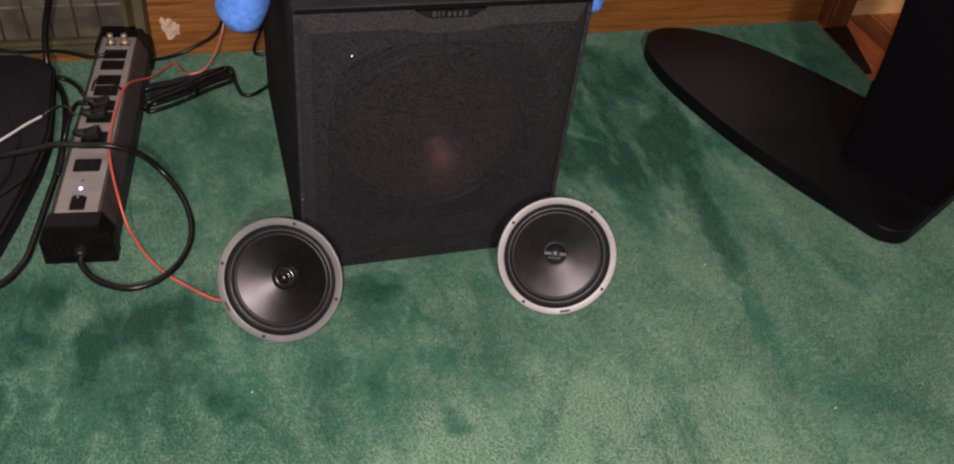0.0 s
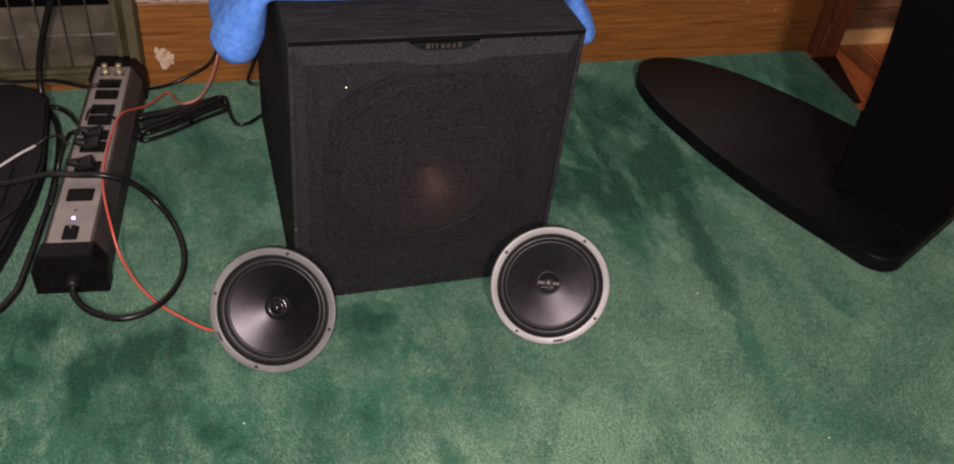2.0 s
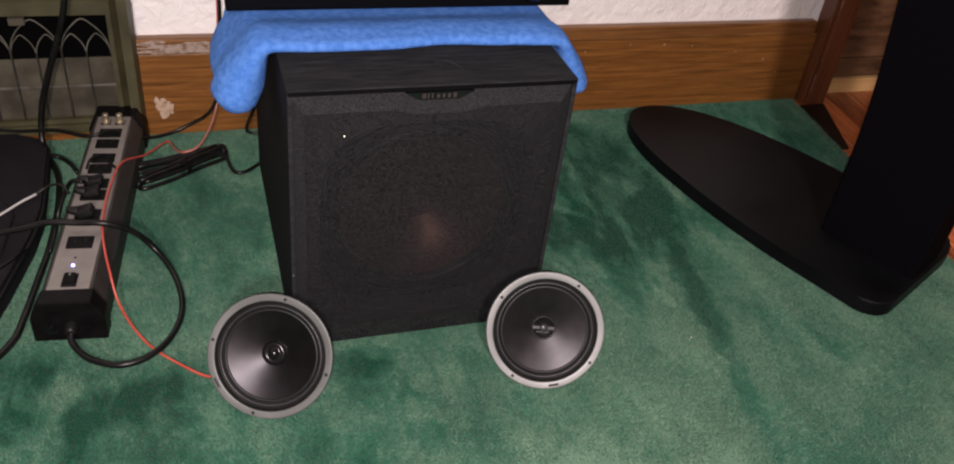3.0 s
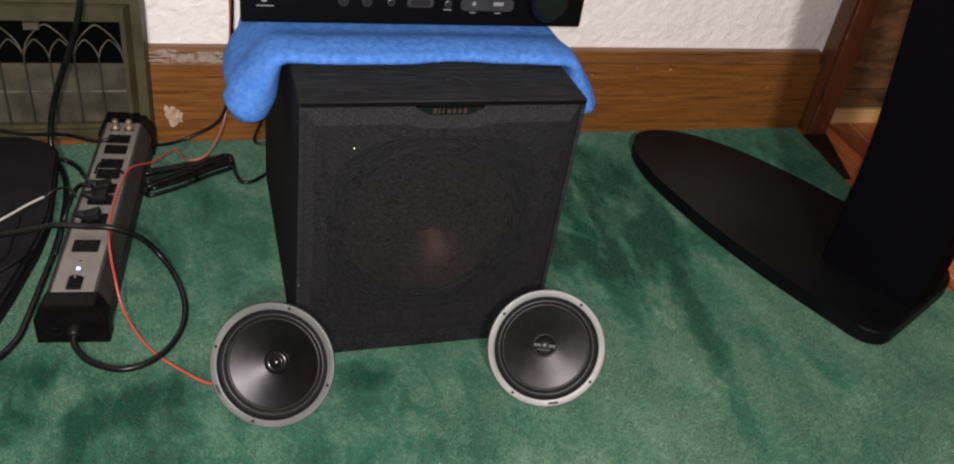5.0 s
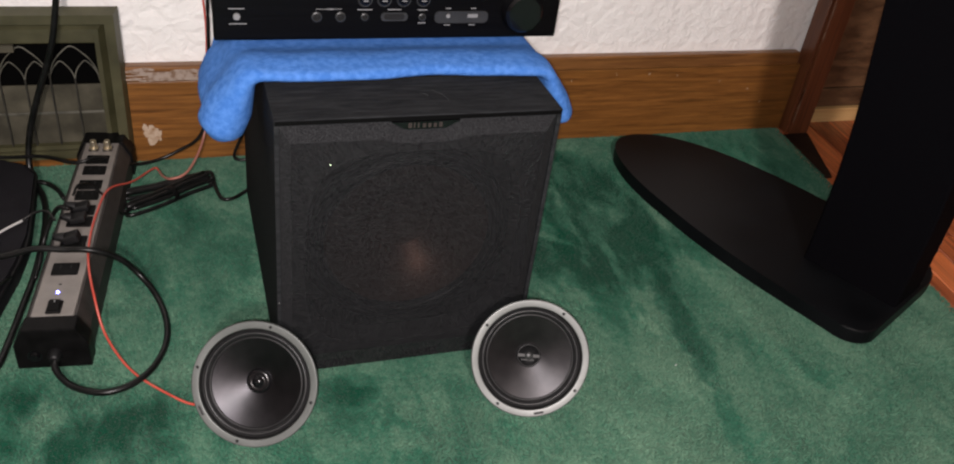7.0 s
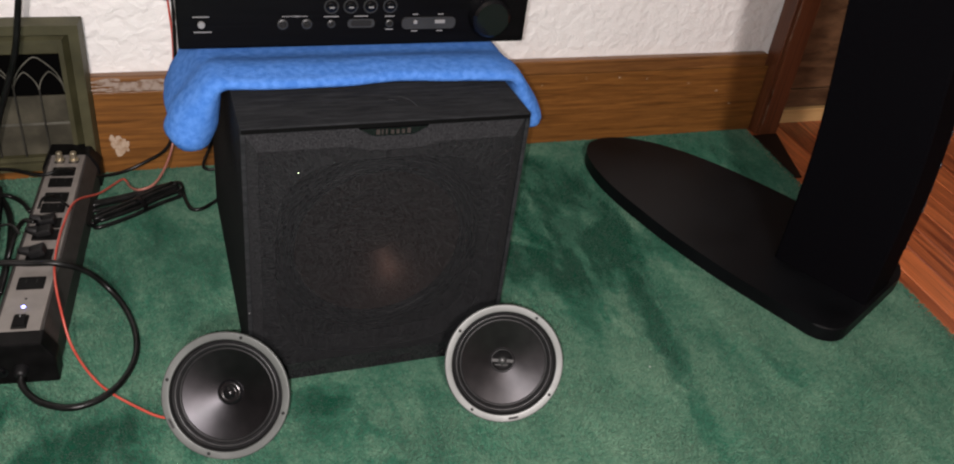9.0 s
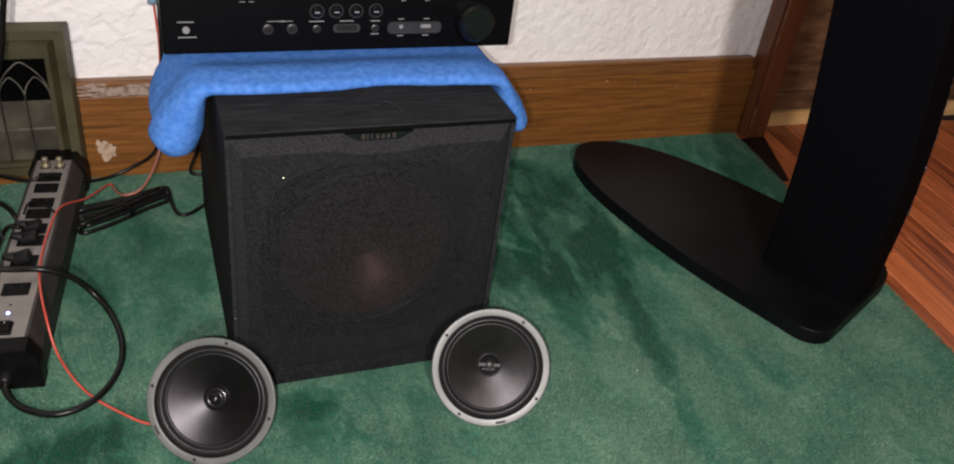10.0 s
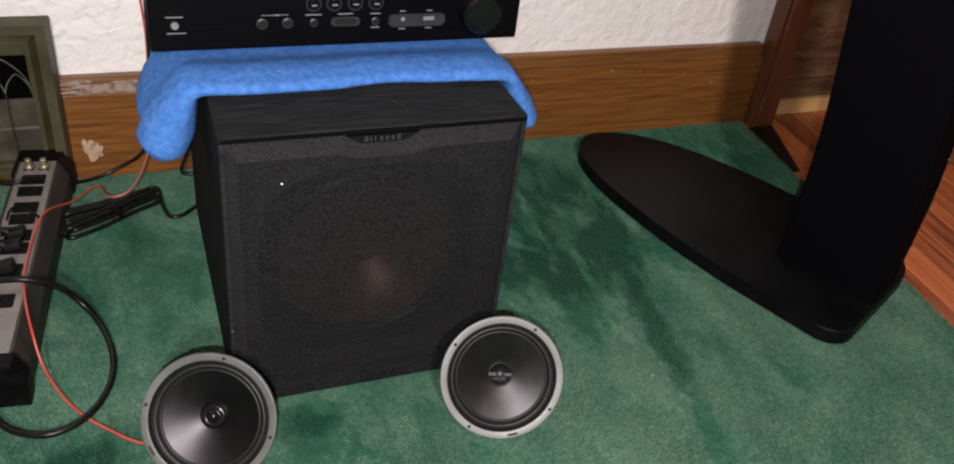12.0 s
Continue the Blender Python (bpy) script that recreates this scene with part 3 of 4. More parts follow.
part("shade_wedge", bm, WEDGE_SHADE, floor, "dark wedge of painted-in shade beside the casing")

# ---- lamp on the ceiling, behind the walk ----
lamp = thing("ceiling_lamp", pose(LAMP_AT[0], LAMP_AT[1], TOP), "plain chrome ceiling lamp on a stem, lit", "lamp")
part("canopy", lathe([(0, -0.002), (0.075, -0.002), (0.072, -0.022), (0.012, -0.030), (0.012, -0.10), (0, -0.10)], 32), CHROME, lamp, smooth=True)
part("stem", lathe([(0, -0.1005), (0.007, -0.1005), (0.007, -0.440), (0.020, -0.445), (0.022, -0.470), (0, -0.470)], 20), CHROME, lamp, smooth=True)


# ---- wall register ----
def frame_ring(x0, x1, z0, z1, w, yf, yb, slope=0.0, bm=None):
    """A mitred rectangular frame, w wide, its face at yf and its back at yb."""
    bm = bm or bmesh.new()
    loops = []
    for inset, y in ((0, yb), (slope, yf), (w, yf), (w, yb)):
        loops.append([bm.verts.new(c) for c in ((x0 + inset, y, z0 + inset), (x1 - inset, y, z0 + inset), (x1 - inset, y, z1 - inset), (x0 + inset, y, z1 - inset))])
    for a, b in zip(loops, loops[1:]):
        for k in range(4):
            j = (k + 1) % 4
            bm.faces.new((a[k], a[j], b[j], b[k]))
    return bm


RX0, RX1, RZ0, RZ1, RY = -0.7100, -0.3250, 0.014, 0.264, 1.3905
register = thing("wall_register", pose(0, 0, 0), "olive-green painted cast-iron wall register with gothic arches", "register")
bm = frame_ring(RX0, RX1, RZ0, RZ1, 0.020, RY - 0.020, RY, 0.006)
part("outer_frame", bm, OLIVE, register)
part("inner_frame", frame_ring(RX0 + 0.0205, RX1 - 0.0205, RZ0 + 0.0205 - 0.010, RZ1 - 0.0205, 0.0165, RY - 0.0135, RY, 0.010), OLIVE, register)
GX0, GX1, GZ0, GZ1, GSPLIT = RX0 + 0.0375, RX1 - 0.0375, 0.028, 0.2150, 0.142
# Thin near-black sheet paints the shade inside the duct.
part("duct_shade_sheet", box(GX0 - 0.003, GX1 + 0.003, RY - 0.0006, RY + 0.0003, GSPLIT - 0.006, 0.2145), DUCT_SHADE, register)
part("damper_plate", box(GX0, GX1, RY - 0.0045, RY - 0.0010, 0.0945, GSPLIT - 0.001, 0.0008), DUSTY, register, "dusty grey damper plate")
part("damper_plate", box(GX0, GX1, RY - 0.0030, RY - 0.0008, GZ0, 0.0930, 0.0008), DUSTY, register, "dusty grey damper plate")
part("inner_head", box(GX0 - 0.001, GX1 + 0.001, RY - 0.0115, RY - 0.0002, 0.2115, 0.2290, 0.0015, 2), OLIVE, register)
part("damper_lever", box(-0.494, -0.472, RY - 0.015, RY - 0.0050, 0.199, 0.210, 0.002, 2), DUSTY, register, "small grey damper lever")
part("damper_ledge", box(GX0, GX1, RY - 0.0066, RY - 0.0046, 0.0925, 0.0965, 0.0006, 1), DARK_IRON, register)
bays = 9
step = (GX1 - GX0) / bays
yb = RY - 0.0085


def pointed(a, b, z0, z1, y):
    """A pointed arch from a to b: two arcs, each struck from the other foot."""
    span, rise = abs(b - a), math.sin(radians(60))
    half = [(t, (1 - math.cos(radians(t))) * span, math.sin(radians(t)) / rise * (z1 - z0)) for t in (0, 15, 30, 45, 60)]
    sign = 1 if b > a else -1
    return [(a + sign * x, y, z0 + z) for _, x, z in half] + [(b - sign * x, y, z0 + z) for _, x, z in half[::-1][1:]]


for k in range(1, bays):
    x = GX1 - k * step
    part("bar", box(x - 0.0013, x + 0.0013, yb - 0.0015, yb + 0.0022, GZ0, 0.154 if k % 2 else 0.162, 0.0005, 1), SHADED_IRON, register)
for k in range(0, bays, 2):
    far = min(k + 2, bays)
    part("arch", tube(pointed(GX1 - k * step, GX1 - far * step, 0.150, 0.2060, yb), 0.0011, 6, 3), DARK_IRON, register, smooth=True)
for k in range(bays):
    part("arch", tube(pointed(GX1 - k * step, GX1 - (k + 1) * step, 0.148, 0.182, yb + 0.0004), 0.0010, 6, 3), DARK_IRON, register, smooth=True)

# ---- subwoofer ----
SW, SD, SH, SY = 0.318, 0.417, 0.355, 0.850
sub = thing("subwoofer", pose(0, SY, 0), "black ash subwoofer with cloth grille, standing on the carpet", "subwoofer")
h = SW / 2
for name, *b in (("top_panel", -h, h, 0.0, SD, SH - 0.0062, SH), ("side_panel", -h, -h + 0.0052, 0.0, SD, 0.0045, SH - 0.0064), ("side_panel", h - 0.0052, h, 0.0, SD, 0.0045, SH - 0.0064),
                 ("bottom_panel", -h + 0.0054, h - 0.0054, 0.034, SD, 0.0045, 0.020), ("back_panel", -h + 0.0054, h - 0.0054, SD - 0.015, SD, 0.0202, SH - 0.0066)):
    part(name, box(*b, 0.0012, 2), ASH, sub)
# Dark strip paints in the shaded gap between top panel and grille.
part("gap_shade_strip", box(-h + 0.001, h - 0.001, -0.0008, 0.0004, SH - 0.0060, SH - 0.0014), GAP_SHADE, sub)
for x, y in ((-0.13, 0.05), (0.13, 0.05), (-0.13, 0.37), (0.13, 0.37)):
    piece = part("foot", lathe([(0, -0.004), (0.014, -0.004), (0.016, 0.004), (0, 0.0044)], 16), RUBBER, sub)
    piece.location = (x, y, 0)
bm = bmesh.new()
rings = [[], [], [], []]
for k in range(96):
    c, q = math.cos(2 * math.pi * k / 96), math.sin(2 * math.pi * k / 96)
    o = min(0.1520 / max(abs(c), 1e-6), (0.170 if q > 0 else 0.155) / max(abs(q), 1e-6))
    for ring, r, y in ((0, o, 0.0335), (1, o, 0.0305), (2, 0.1155, 0.0305), (3, 0.1155, 0.0335)):
        rings[ring].append(bm.verts.new((r * c, y, 0.176 + r * q)))
for a, b in zip(rings, rings[1:]):
    for k in range(96):
        j = (k + 1) % 96
        bm.faces.new((a[k], a[j], b[j], b[k]))
part("baffle", bm, BAFFLE, sub)
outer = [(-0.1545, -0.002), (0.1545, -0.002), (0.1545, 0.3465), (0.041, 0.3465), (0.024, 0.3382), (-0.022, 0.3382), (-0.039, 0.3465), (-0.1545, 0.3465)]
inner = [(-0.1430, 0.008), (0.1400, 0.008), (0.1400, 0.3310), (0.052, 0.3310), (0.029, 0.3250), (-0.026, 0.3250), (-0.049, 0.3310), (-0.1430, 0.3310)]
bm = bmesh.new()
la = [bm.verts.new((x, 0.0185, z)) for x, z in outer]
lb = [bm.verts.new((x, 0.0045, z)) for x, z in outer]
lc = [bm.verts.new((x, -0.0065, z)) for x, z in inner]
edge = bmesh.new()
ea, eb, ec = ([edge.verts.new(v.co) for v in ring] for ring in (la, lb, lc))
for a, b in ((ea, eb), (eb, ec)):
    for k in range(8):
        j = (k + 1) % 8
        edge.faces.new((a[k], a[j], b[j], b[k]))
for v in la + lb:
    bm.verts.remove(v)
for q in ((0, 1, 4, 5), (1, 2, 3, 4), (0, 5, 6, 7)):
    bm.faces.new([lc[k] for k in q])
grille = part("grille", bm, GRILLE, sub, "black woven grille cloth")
part("grille_border", edge, GRILLE_BORDER, grille, "lighter opaque cloth over the frame's bevel")
bm = bmesh.new()
n = 96
rings = [[], [], [], []]
for k in range(n):
    a = 2 * math.pi * k / n
    c, s = math.cos(a), math.sin(a)
    q = (abs(c / 0.127) ** 3.6 + abs(s / 0.137) ** 3.6) ** (-1 / 3.6)
    o = min(0.1500 / max(abs(c), 1e-6), 0.160 / max(abs(s), 1e-6))
    for ring, r, y in ((0, o, 0.028), (1, o, 0.0120), (2, q, -0.0025), (3, q * 0.985, 0.028)):
        rings[ring].append(bm.verts.new((r * c, y, 0.1755 + r * s)))
for a, b in zip(rings, rings[1:]):
    for k in range(n):
        j = (k + 1) % n
        bm.faces.new((a[k], a[j], b[j], b[k]))
part("grille_frame", bm, FRAME_BLACK, grille)
badge = part("badge", slab_y([(-0.037, 0.3478), (0.039, 0.3478), (0.023, 0.3390), (-0.021, 0.3390)], -0.0020, 0.012), GLOSS, sub, "gloss black badge")
bm = bmesh.new()
for k, (w, hh) in enumerate(((0.004, 0.0055), (0.0016, 0.0055), (0.0016, 0.0055), (0.0034, 0.0042), (0.0032, 0.0042), (0.0032, 0.0042), (0.0036, 0.0055))):
    x = -0.0190 + 0.0060 * k - (0.0016 if k in (2,) else 0) - (0.002 if k > 2 else 0)
    box(x, x + w, -0.0028, -0.0018, 0.3412, 0.3424 + hh * 0.8, 0, 1, bm)
part("emblem", bm, LOGO, badge, "small coppery raised marks")
woofer = part("woofer", lathe([(0.126, -0.001), (0.126, 0.003), (0.120, 0.004), (0.117, 0.0035)], 72), RUBBER, sub, smooth=True)
woofer.matrix_basis = pose(0.0, 0.0300, 0.176, 90, 0, 0)
part("surround", lathe([(0.117, 0.003), (0.114, 0.009), (0.109, 0.0115), (0.104, 0.009), (0.101, 0.002)], 72), SURROUND, woofer, smooth=True)
part("cone", lathe([(0.101, 0.002), (0.085, -0.0055), (0.070, -0.0145), (0.058, -0.0235), (0.042, -0.0390)], 72), COPPER, woofer, "spun copper cone", smooth=True)
part("dust_cap", lathe([(0.042, -0.0390), (0.034, -0.0425), (0.018, -0.0455), (0.006, -0.0465), (0, -0.0465)], 72), COPPER, woofer, "copper dust cap", smooth=True)
led = part("status_light", lathe([(0, 0.0007), (0.0005, 0.0004), (0.0006, 0)], 10), GREEN_LED, sub, "small pale green light")
led.matrix_basis = pose(-0.1018, -0.0068, 0.3035, 90, 0, 0)
piece = part("grille_peg", lathe([(0, 0.0008), (0.0007, 0.0005), (0.0009, 0)], 10), PRINT, sub, "tiny pale peg at the grille's edge")
piece.matrix_basis = pose(-0.1568, -0.0002, 0.116, 90, 0, 0)


# ---- towel over the subwoofer ----
def make_towel():
    """A thick towel folded across the cabinet, its two ends hanging over the sides."""
    bm = bmesh.new()
    nu, nv = 90, 40
    y_front, y_back = 0.934, 1.24
    path = []
    flat = 0.160
    for k in range(nu + 1):
        u = -1 + 2 * k / nu
        s = u * (0.266 if u < 0 else 0.274)
        a = abs(s)
        sign = -1 if s < 0 else 1
        fall = radians(66 if s < 0 else 62)
        if a <= flat:
            path.append((s, 0.0, 0.0))
        else:
            r = 0.021
            arc = min((a - flat) / r, fall)
            rest = max(a - flat - r * fall, 0) * (1.0 if s < 0 else 0.86)
            path.append((sign * (flat + r * math.sin(arc) + rest * math.cos(fall)), -r * (1 - math.cos(arc)) - rest * math.sin(fall), sign * arc))
    loops = []
    prof = []
    for k in range(7):
        a = math.pi / 2 + math.pi * k / 6
        prof.append((math.cos(a), math.sin(a)))
    for k, (x, dz, tilt) in enumerate(path):
        u = -1 + 2 * k / nu
        hang = max(0, (abs(u) * 0.268 - 0.160) / 0.108)
        half = 0.0055 + (0.0135 if u < 0 else 0.0065) * min(1, hang * 1.6)
        nose = min(half * 1.5, 0.020)
        end = min(1.0, (1 - abs(u)) / 0.07)
        half_end = half * math.sqrt(max(0.0, 1 - (1 - end) ** 2)) if end < 1 else half
        half_end = max(half_end, 0.0006)
        yf = y_front + 0.004 * math.sin(u * 7 + 0.6) + 0.003 * noise.noise((u * 5, 0, 0)) + 0.012 * hang * (1 if u < 0 else 0.3) + 0.02 * (1 - end) ** 2
        loop = []
        cols = [(yf + nose * 0.6 + c * nose, sn) for c, sn in prof]
        back = y_back + (1.09 - y_back) * min(1, hang * 2)
        top = [(yf + half + (back - yf) * (j / nv) ** 1.5, 1.0) for j in range(1, nv)]
        low = [(y, -1.0) for y, _ in top]
        ring = top[::-1] + cols + low
        for y, side in ring:
            roll = math.exp(-((y - yf - 0.030) / 0.024) ** 2)
            plump = 1 + 0.45 * roll
            wr = 0.0010 * noise.noise((x * 22, y * 26, 1)) + 0.0005 * noise.noise((x * 60, y * 60, 4))
            off = side * half_end * plump + (half * plump - half if abs(u) < 0.57 and side > -2 else 0) * (1 if hang == 0 else 0)
            off += wr * (1 if side > 0 else 0.2) * (1 if end == 1 else end)
            droop = 0.010 * hang * math.sin((y - yf) * 9)
            nx, nz = math.sin(tilt), math.cos(tilt)
            press = min(1.0, max(0.0, (1.028 - y) / 0.05))
            press = 0.22 + 0.78 * max(press * press * (3 - 2 * press), min(1.0, hang * 3))
            rise = SH + 0.0008 + (0.0058 + dz + nz * off - abs(droop) * 0.5) * press
            loop.append(bm.verts.new((x + nx * off + 0.0015 * hang * math.sin(y * 40), y, rise)))
        loops.append(loop)
    for a, b in zip(loops, loops[1:]):
        for k in range(len(a)):
            j = (k + 1) % len(a)
            bm.faces.new((a[k], a[j], b[j], b[k]))
    bm.faces.new(loops[0])
    bm.faces.new(loops[-1][::-1])
    return bm


towel = tagged(link("towel", make_towel(), TOWEL, smooth=True), "bright blue microfibre towel folded over the subwoofer", "towel")

# ---- receiver ----
RCX, RCY, RCZ = 0.0085, 1.037, 0.3620
recv = thing("av_receiver", pose(RCX, RCY, RCZ), "black audio receiver with knobs and sockets, on the towel", "receiver")
part("cover", box(-0.2105, 0.2105, 0.0135, 0.315, 0.0015, 0.150, 0.003), STEEL_BLACK, recv)
part("front_panel", box(-0.2130, 0.2130, 0.0, 0.013, -0.0020, 0.152, 0.003), PANEL, recv)
part("display_window", box(-0.205, 0.205, -0.0012, 0.0008, 0.074, 0.142, 0.0005, 1), GLOSS, recv, "dark glossy display window")
for x in (-0.165, 0.145):
    for y in (0.035, 0.27):
        piece = part("foot", lathe([(0, -0.0042), (0.018, -0.0042), (0.023, -0.002), (0.024, 0.0012), (0, 0.0012)], 24), RUBBER, recv)
        piece.location = (x, y, 0)


def mark(x, z, w, hgt=0.0012):
    part("printed_mark", box(x - w / 2, x + w / 2, -0.0004, 0.0006, z - hgt / 2, z + hgt / 2), PRINT, recv)


def knob(name, x, z, r, deep, material, ring=None):
    ob = part(name, lathe([(0, deep), (r * 0.80, deep), (r * 0.93, deep * 0.85), (r, deep * 0.5), (r, -0.0005), (0, -0.0005)], 28), material, recv, smooth=False)
    ob.matrix_basis = pose(x, -0.0002, z, 90, 0, 0)
    if ring:
        part("ring", lathe([(r * 1.05, 0), (r * 1.12, 0.0012), (r * 1.28, 0.0012), (r * 1.36, 0)], 28), ring, ob)
    return ob


def jack(name, x, z, r, core=HOLE):
    ob = part(name, lathe([(r, 0), (r, 0.0016), (r * 0.72, 0.0022), (r * 0.62, 0.0008), (r * 0.62, 0.0002)], 24), PORT, recv)
    ob.matrix_basis = pose(x, -0.0002, z, 90, 0, 0)
    part("socket", lathe([(0, 0.0012), (r * 0.28, 0.0010), (r * 0.30, 0.0004), (r * 0.6, 0.0003)], 16), core, ob)
    return ob


O = -RCX
ROW = 0.0270
knob("power_button", -0.178 + O, ROW + 0.0010, 0.0042, 0.003, PRINT)
mark(-0.178 + O, ROW + 0.0100, 0.018)
mark(-0.177 + O, ROW - 0.0080, 0.020)
jack("jack", -0.087 + O, ROW, 0.0062)
jack("jack", -0.059 + O, ROW, 0.0062)
mark(-0.080 + O, ROW + 0.0093, 0.016, 0.0007)
mark(-0.072 + O, ROW + 0.0093, 0.008, 0.0016)
mark(-0.063 + O, ROW + 0.0093, 0.010, 0.0007)
jack("jack", -0.030 + O, ROW - 0.0004, 0.0048)
mark(-0.030 + O, ROW + 0.0085, 0.018)
plate = part("video_socket", slab_y(rounded_rect(-0.0165 + 0.006 + O, 0.0165 + 0.006 + O, ROW - 0.0055, ROW + 0.0050, 0.0045), -0.0016, 0.0005), PORT, recv)
part("socket", slab_y(rounded_rect(-0.0125 + 0.006 + O, 0.0125 + 0.006 + O, ROW - 0.0034, ROW + 0.0036, 0.003), -0.0020, -0.0012), HOLE, plate)
mark(0.006 + O, ROW + 0.0085, 0.017)
jack("jack", 0.041 + O, ROW - 0.0010, 0.0048)
mark(0.041 + O, ROW + 0.0080, 0.012)
mark(0.041 + O, ROW - 0.0085, 0.010)
plate = part("port_plate", slab_y(rounded_rect(0.0565 + O, 0.1255 + O, ROW - 0.0085, ROW + 0.0065, 0.006), -0.0018, 0.0005), PORT, recv, "grey recessed port plate")
part("socket", disc(0.0735 + O, ROW + 0.0008, 0.0026, -0.0026, -0.0016, 16), PRINT, plate)
part("socket", box(0.0985 + O, 0.1115 + O, -0.0026, -0.0016, ROW - 0.0012, ROW + 0.0032), PRINT, plate)
for x in (0.0735, 0.106):
    mark(x + O, ROW + 0.0098, 0.007)
    mark(x + O, ROW - 0.0115, 0.008)
for x in (-0.030, -0.007, 0.017, 0.041):
    k = knob("button", x + O, 0.0478, 0.0066, 0.004, GLOSS, PORT)
    part("symbol", box(-0.0030, 0.0030, -0.0008, 0.0008, 0.0040, 0.0044), PRINT, k)
knob("volume_knob", 0.168 + O, 0.0355, 0.0262, 0.019, GLOSS)
for x in (-0.115, -0.105, 0.075, 0.105):
    mark(x + O, 0.0600, 0.006, 0.0008)


# ---- loose coaxial speakers ----
def make_speaker(name, R, m, label, holes, badge_at, domed):
    sp = thing(name, m, label, "speaker", "loose speakers on the carpet")
    q = R / 0.0715
    rim = part("rim", lathe([(r * q, hh * q) for r, hh in ((0.0626, -0.0012), (0.0627, 0.0014), (0.0630, 0.0019), (0.0634, 0.0021), (0.0640, 0.0022), (0.0698, 0.0026), (0.0703, 0.0026), (0.0708, 0.0023), (0.0712, 0.0016), (0.0715, 0.0004), (0.0712, -0.0030), (0.0640, -0.0036))], 96, closed=True), PEWTER if domed else SILVER, sp, "dull grey metal rim" if domed else "satin silver metal rim", smooth=True)
    for a in holes:
        s = part("screw_hole", lathe([(0, 0.0001), (0.0016 * q, 0.0001), (0.0019 * q, 0)], 12), HOLE, rim)
        s.matrix_basis = pose(0.0668 * q * math.cos(radians(a)), 0.0668 * q * math.sin(radians(a)), 0.00255 * q)
    b = part("badge", box(-0.0060 * q, 0.0060 * q, -0.0014 * q, 0.0014 * q, 0, 0.0006 * q, 0.0003, 1), CAP_GREY, rim, "small maker's plate with unreadable marks")
    b.matrix_basis = pose(0.0668 * q * math.cos(radians(badge_at)), 0.0668 * q * math.sin(radians(badge_at)), 0.0024 * q, 0, 0, badge_at + 90)
    bars = bmesh.new()
    for x in (-0.0042, -0.0018, 0.0008, 0.0030):
        box(x * q, (x + 0.0014) * q, -0.0007 * q, 0.0007 * q, 0.0006 * q, 0.0008 * q, 0, 1, bars)
    part("mark", bars, HOLE, b)
    part("gasket", lathe([(r * q, hh * q) for r, hh in ((0.0634, 0.0008), (0.0624, -0.0016), (0.0612, -0.0056), (0.0602, -0.0060))], 96), DUSTY_RUBBER, sp, smooth=True)
    roll = [((0.0602 - 0.0062 * u) * q, (-0.0060 + 0.0042 * math.sin(u * math.pi)) * q) for u in [k / 10 for k in range(11)]]
    part("surround", lathe(roll, 96), FOAM, sp, smooth=True)
    part("cone_edge", lathe([(r * q, hh * q) for r, hh in ((0.0541, -0.0060), (0.0530, -0.0072), (0.0512, -0.0074), (0.0505, -0.0066))], 96), RUBBER, sp, smooth=True)
    part("cone", lathe([(r * q, hh * q) for r, hh in ((0.0506, -0.0066), (0.0410, -0.0100), (0.0310, -0.0136), (0.0210, -0.0172), (0.0120, -0.0204))], 96), DARK_CONE if domed else CONE, sp, "dark graphite cone", smooth=True)
    if domed:
        pod = part("tweeter_dome", lathe([(0.0150 * q, -0.0240 * q), (0.0148 * q, -0.0200 * q), (0.0135 * q, -0.0168 * q), (0.0110 * q, -0.0150 * q), (0.0080 * q, -0.0165 * q), (0.0065 * q, -0.0165 * q), (0.0050 * q, -0.0138 * q), (0.0025 * q, -0.0124 * q), (0, -0.0120 * q)], 48), DOME, sp, "glossy black tweeter", smooth=True)
    else:
        pod = part("tweeter_pod", lathe([(0.0150 * q, -0.0240 * q), (0.0150 * q, -0.0175 * q), (0.0140 * q, -0.0160 * q), (0.0125 * q, -0.0162 * q), (0.0120 * q, -0.0185 * q), (0, -0.0190 * q)], 48), RUBBER, sp, "black tweeter pod", smooth=True)
        part("bridge", box(-0.0135 * q, 0.0135 * q, -0.0020 * q, 0.0020 * q, -0.0178 * q, -0.0150 * q, 0.0006), CAP_GREY, pod, "dull metal bridge")
        part("bridge", box(-0.0090 * q, 0.0070 * q, -0.0062 * q, -0.0048 * q, -0.0182 * q, -0.0160 * q, 0.0004), CAP_GREY, pod, "dull metal bridge")
        part("centre_cap", lathe([(0.0052 * q, -0.0170 * q), (0.0050 * q, -0.0138 * q), (0.0036 * q, -0.0126 * q), (0, -0.0122 * q)], 24), PORT, pod, "grey centre cap", smooth=True)
    part("basket", lathe([(r * q, hh * q) for r, hh in ((0.0630, -0.0036), (0.0600, -0.0120), (0.0380, -0.0310), (0.0300, -0.0320))], 48), STEEL_BLACK, sp, "black steel basket", smooth=True)
    part("magnet", lathe([(0, -0.0316 * q), (0.0345 * q, -0.0316 * q), (0.0352 * q, -0.0330 * q), (0.0352 * q, -0.0445 * q), (0.0340 * q, -0.0458 * q), (0, -0.0458 * q)], 48), STEEL_BLACK, sp)
    return sp


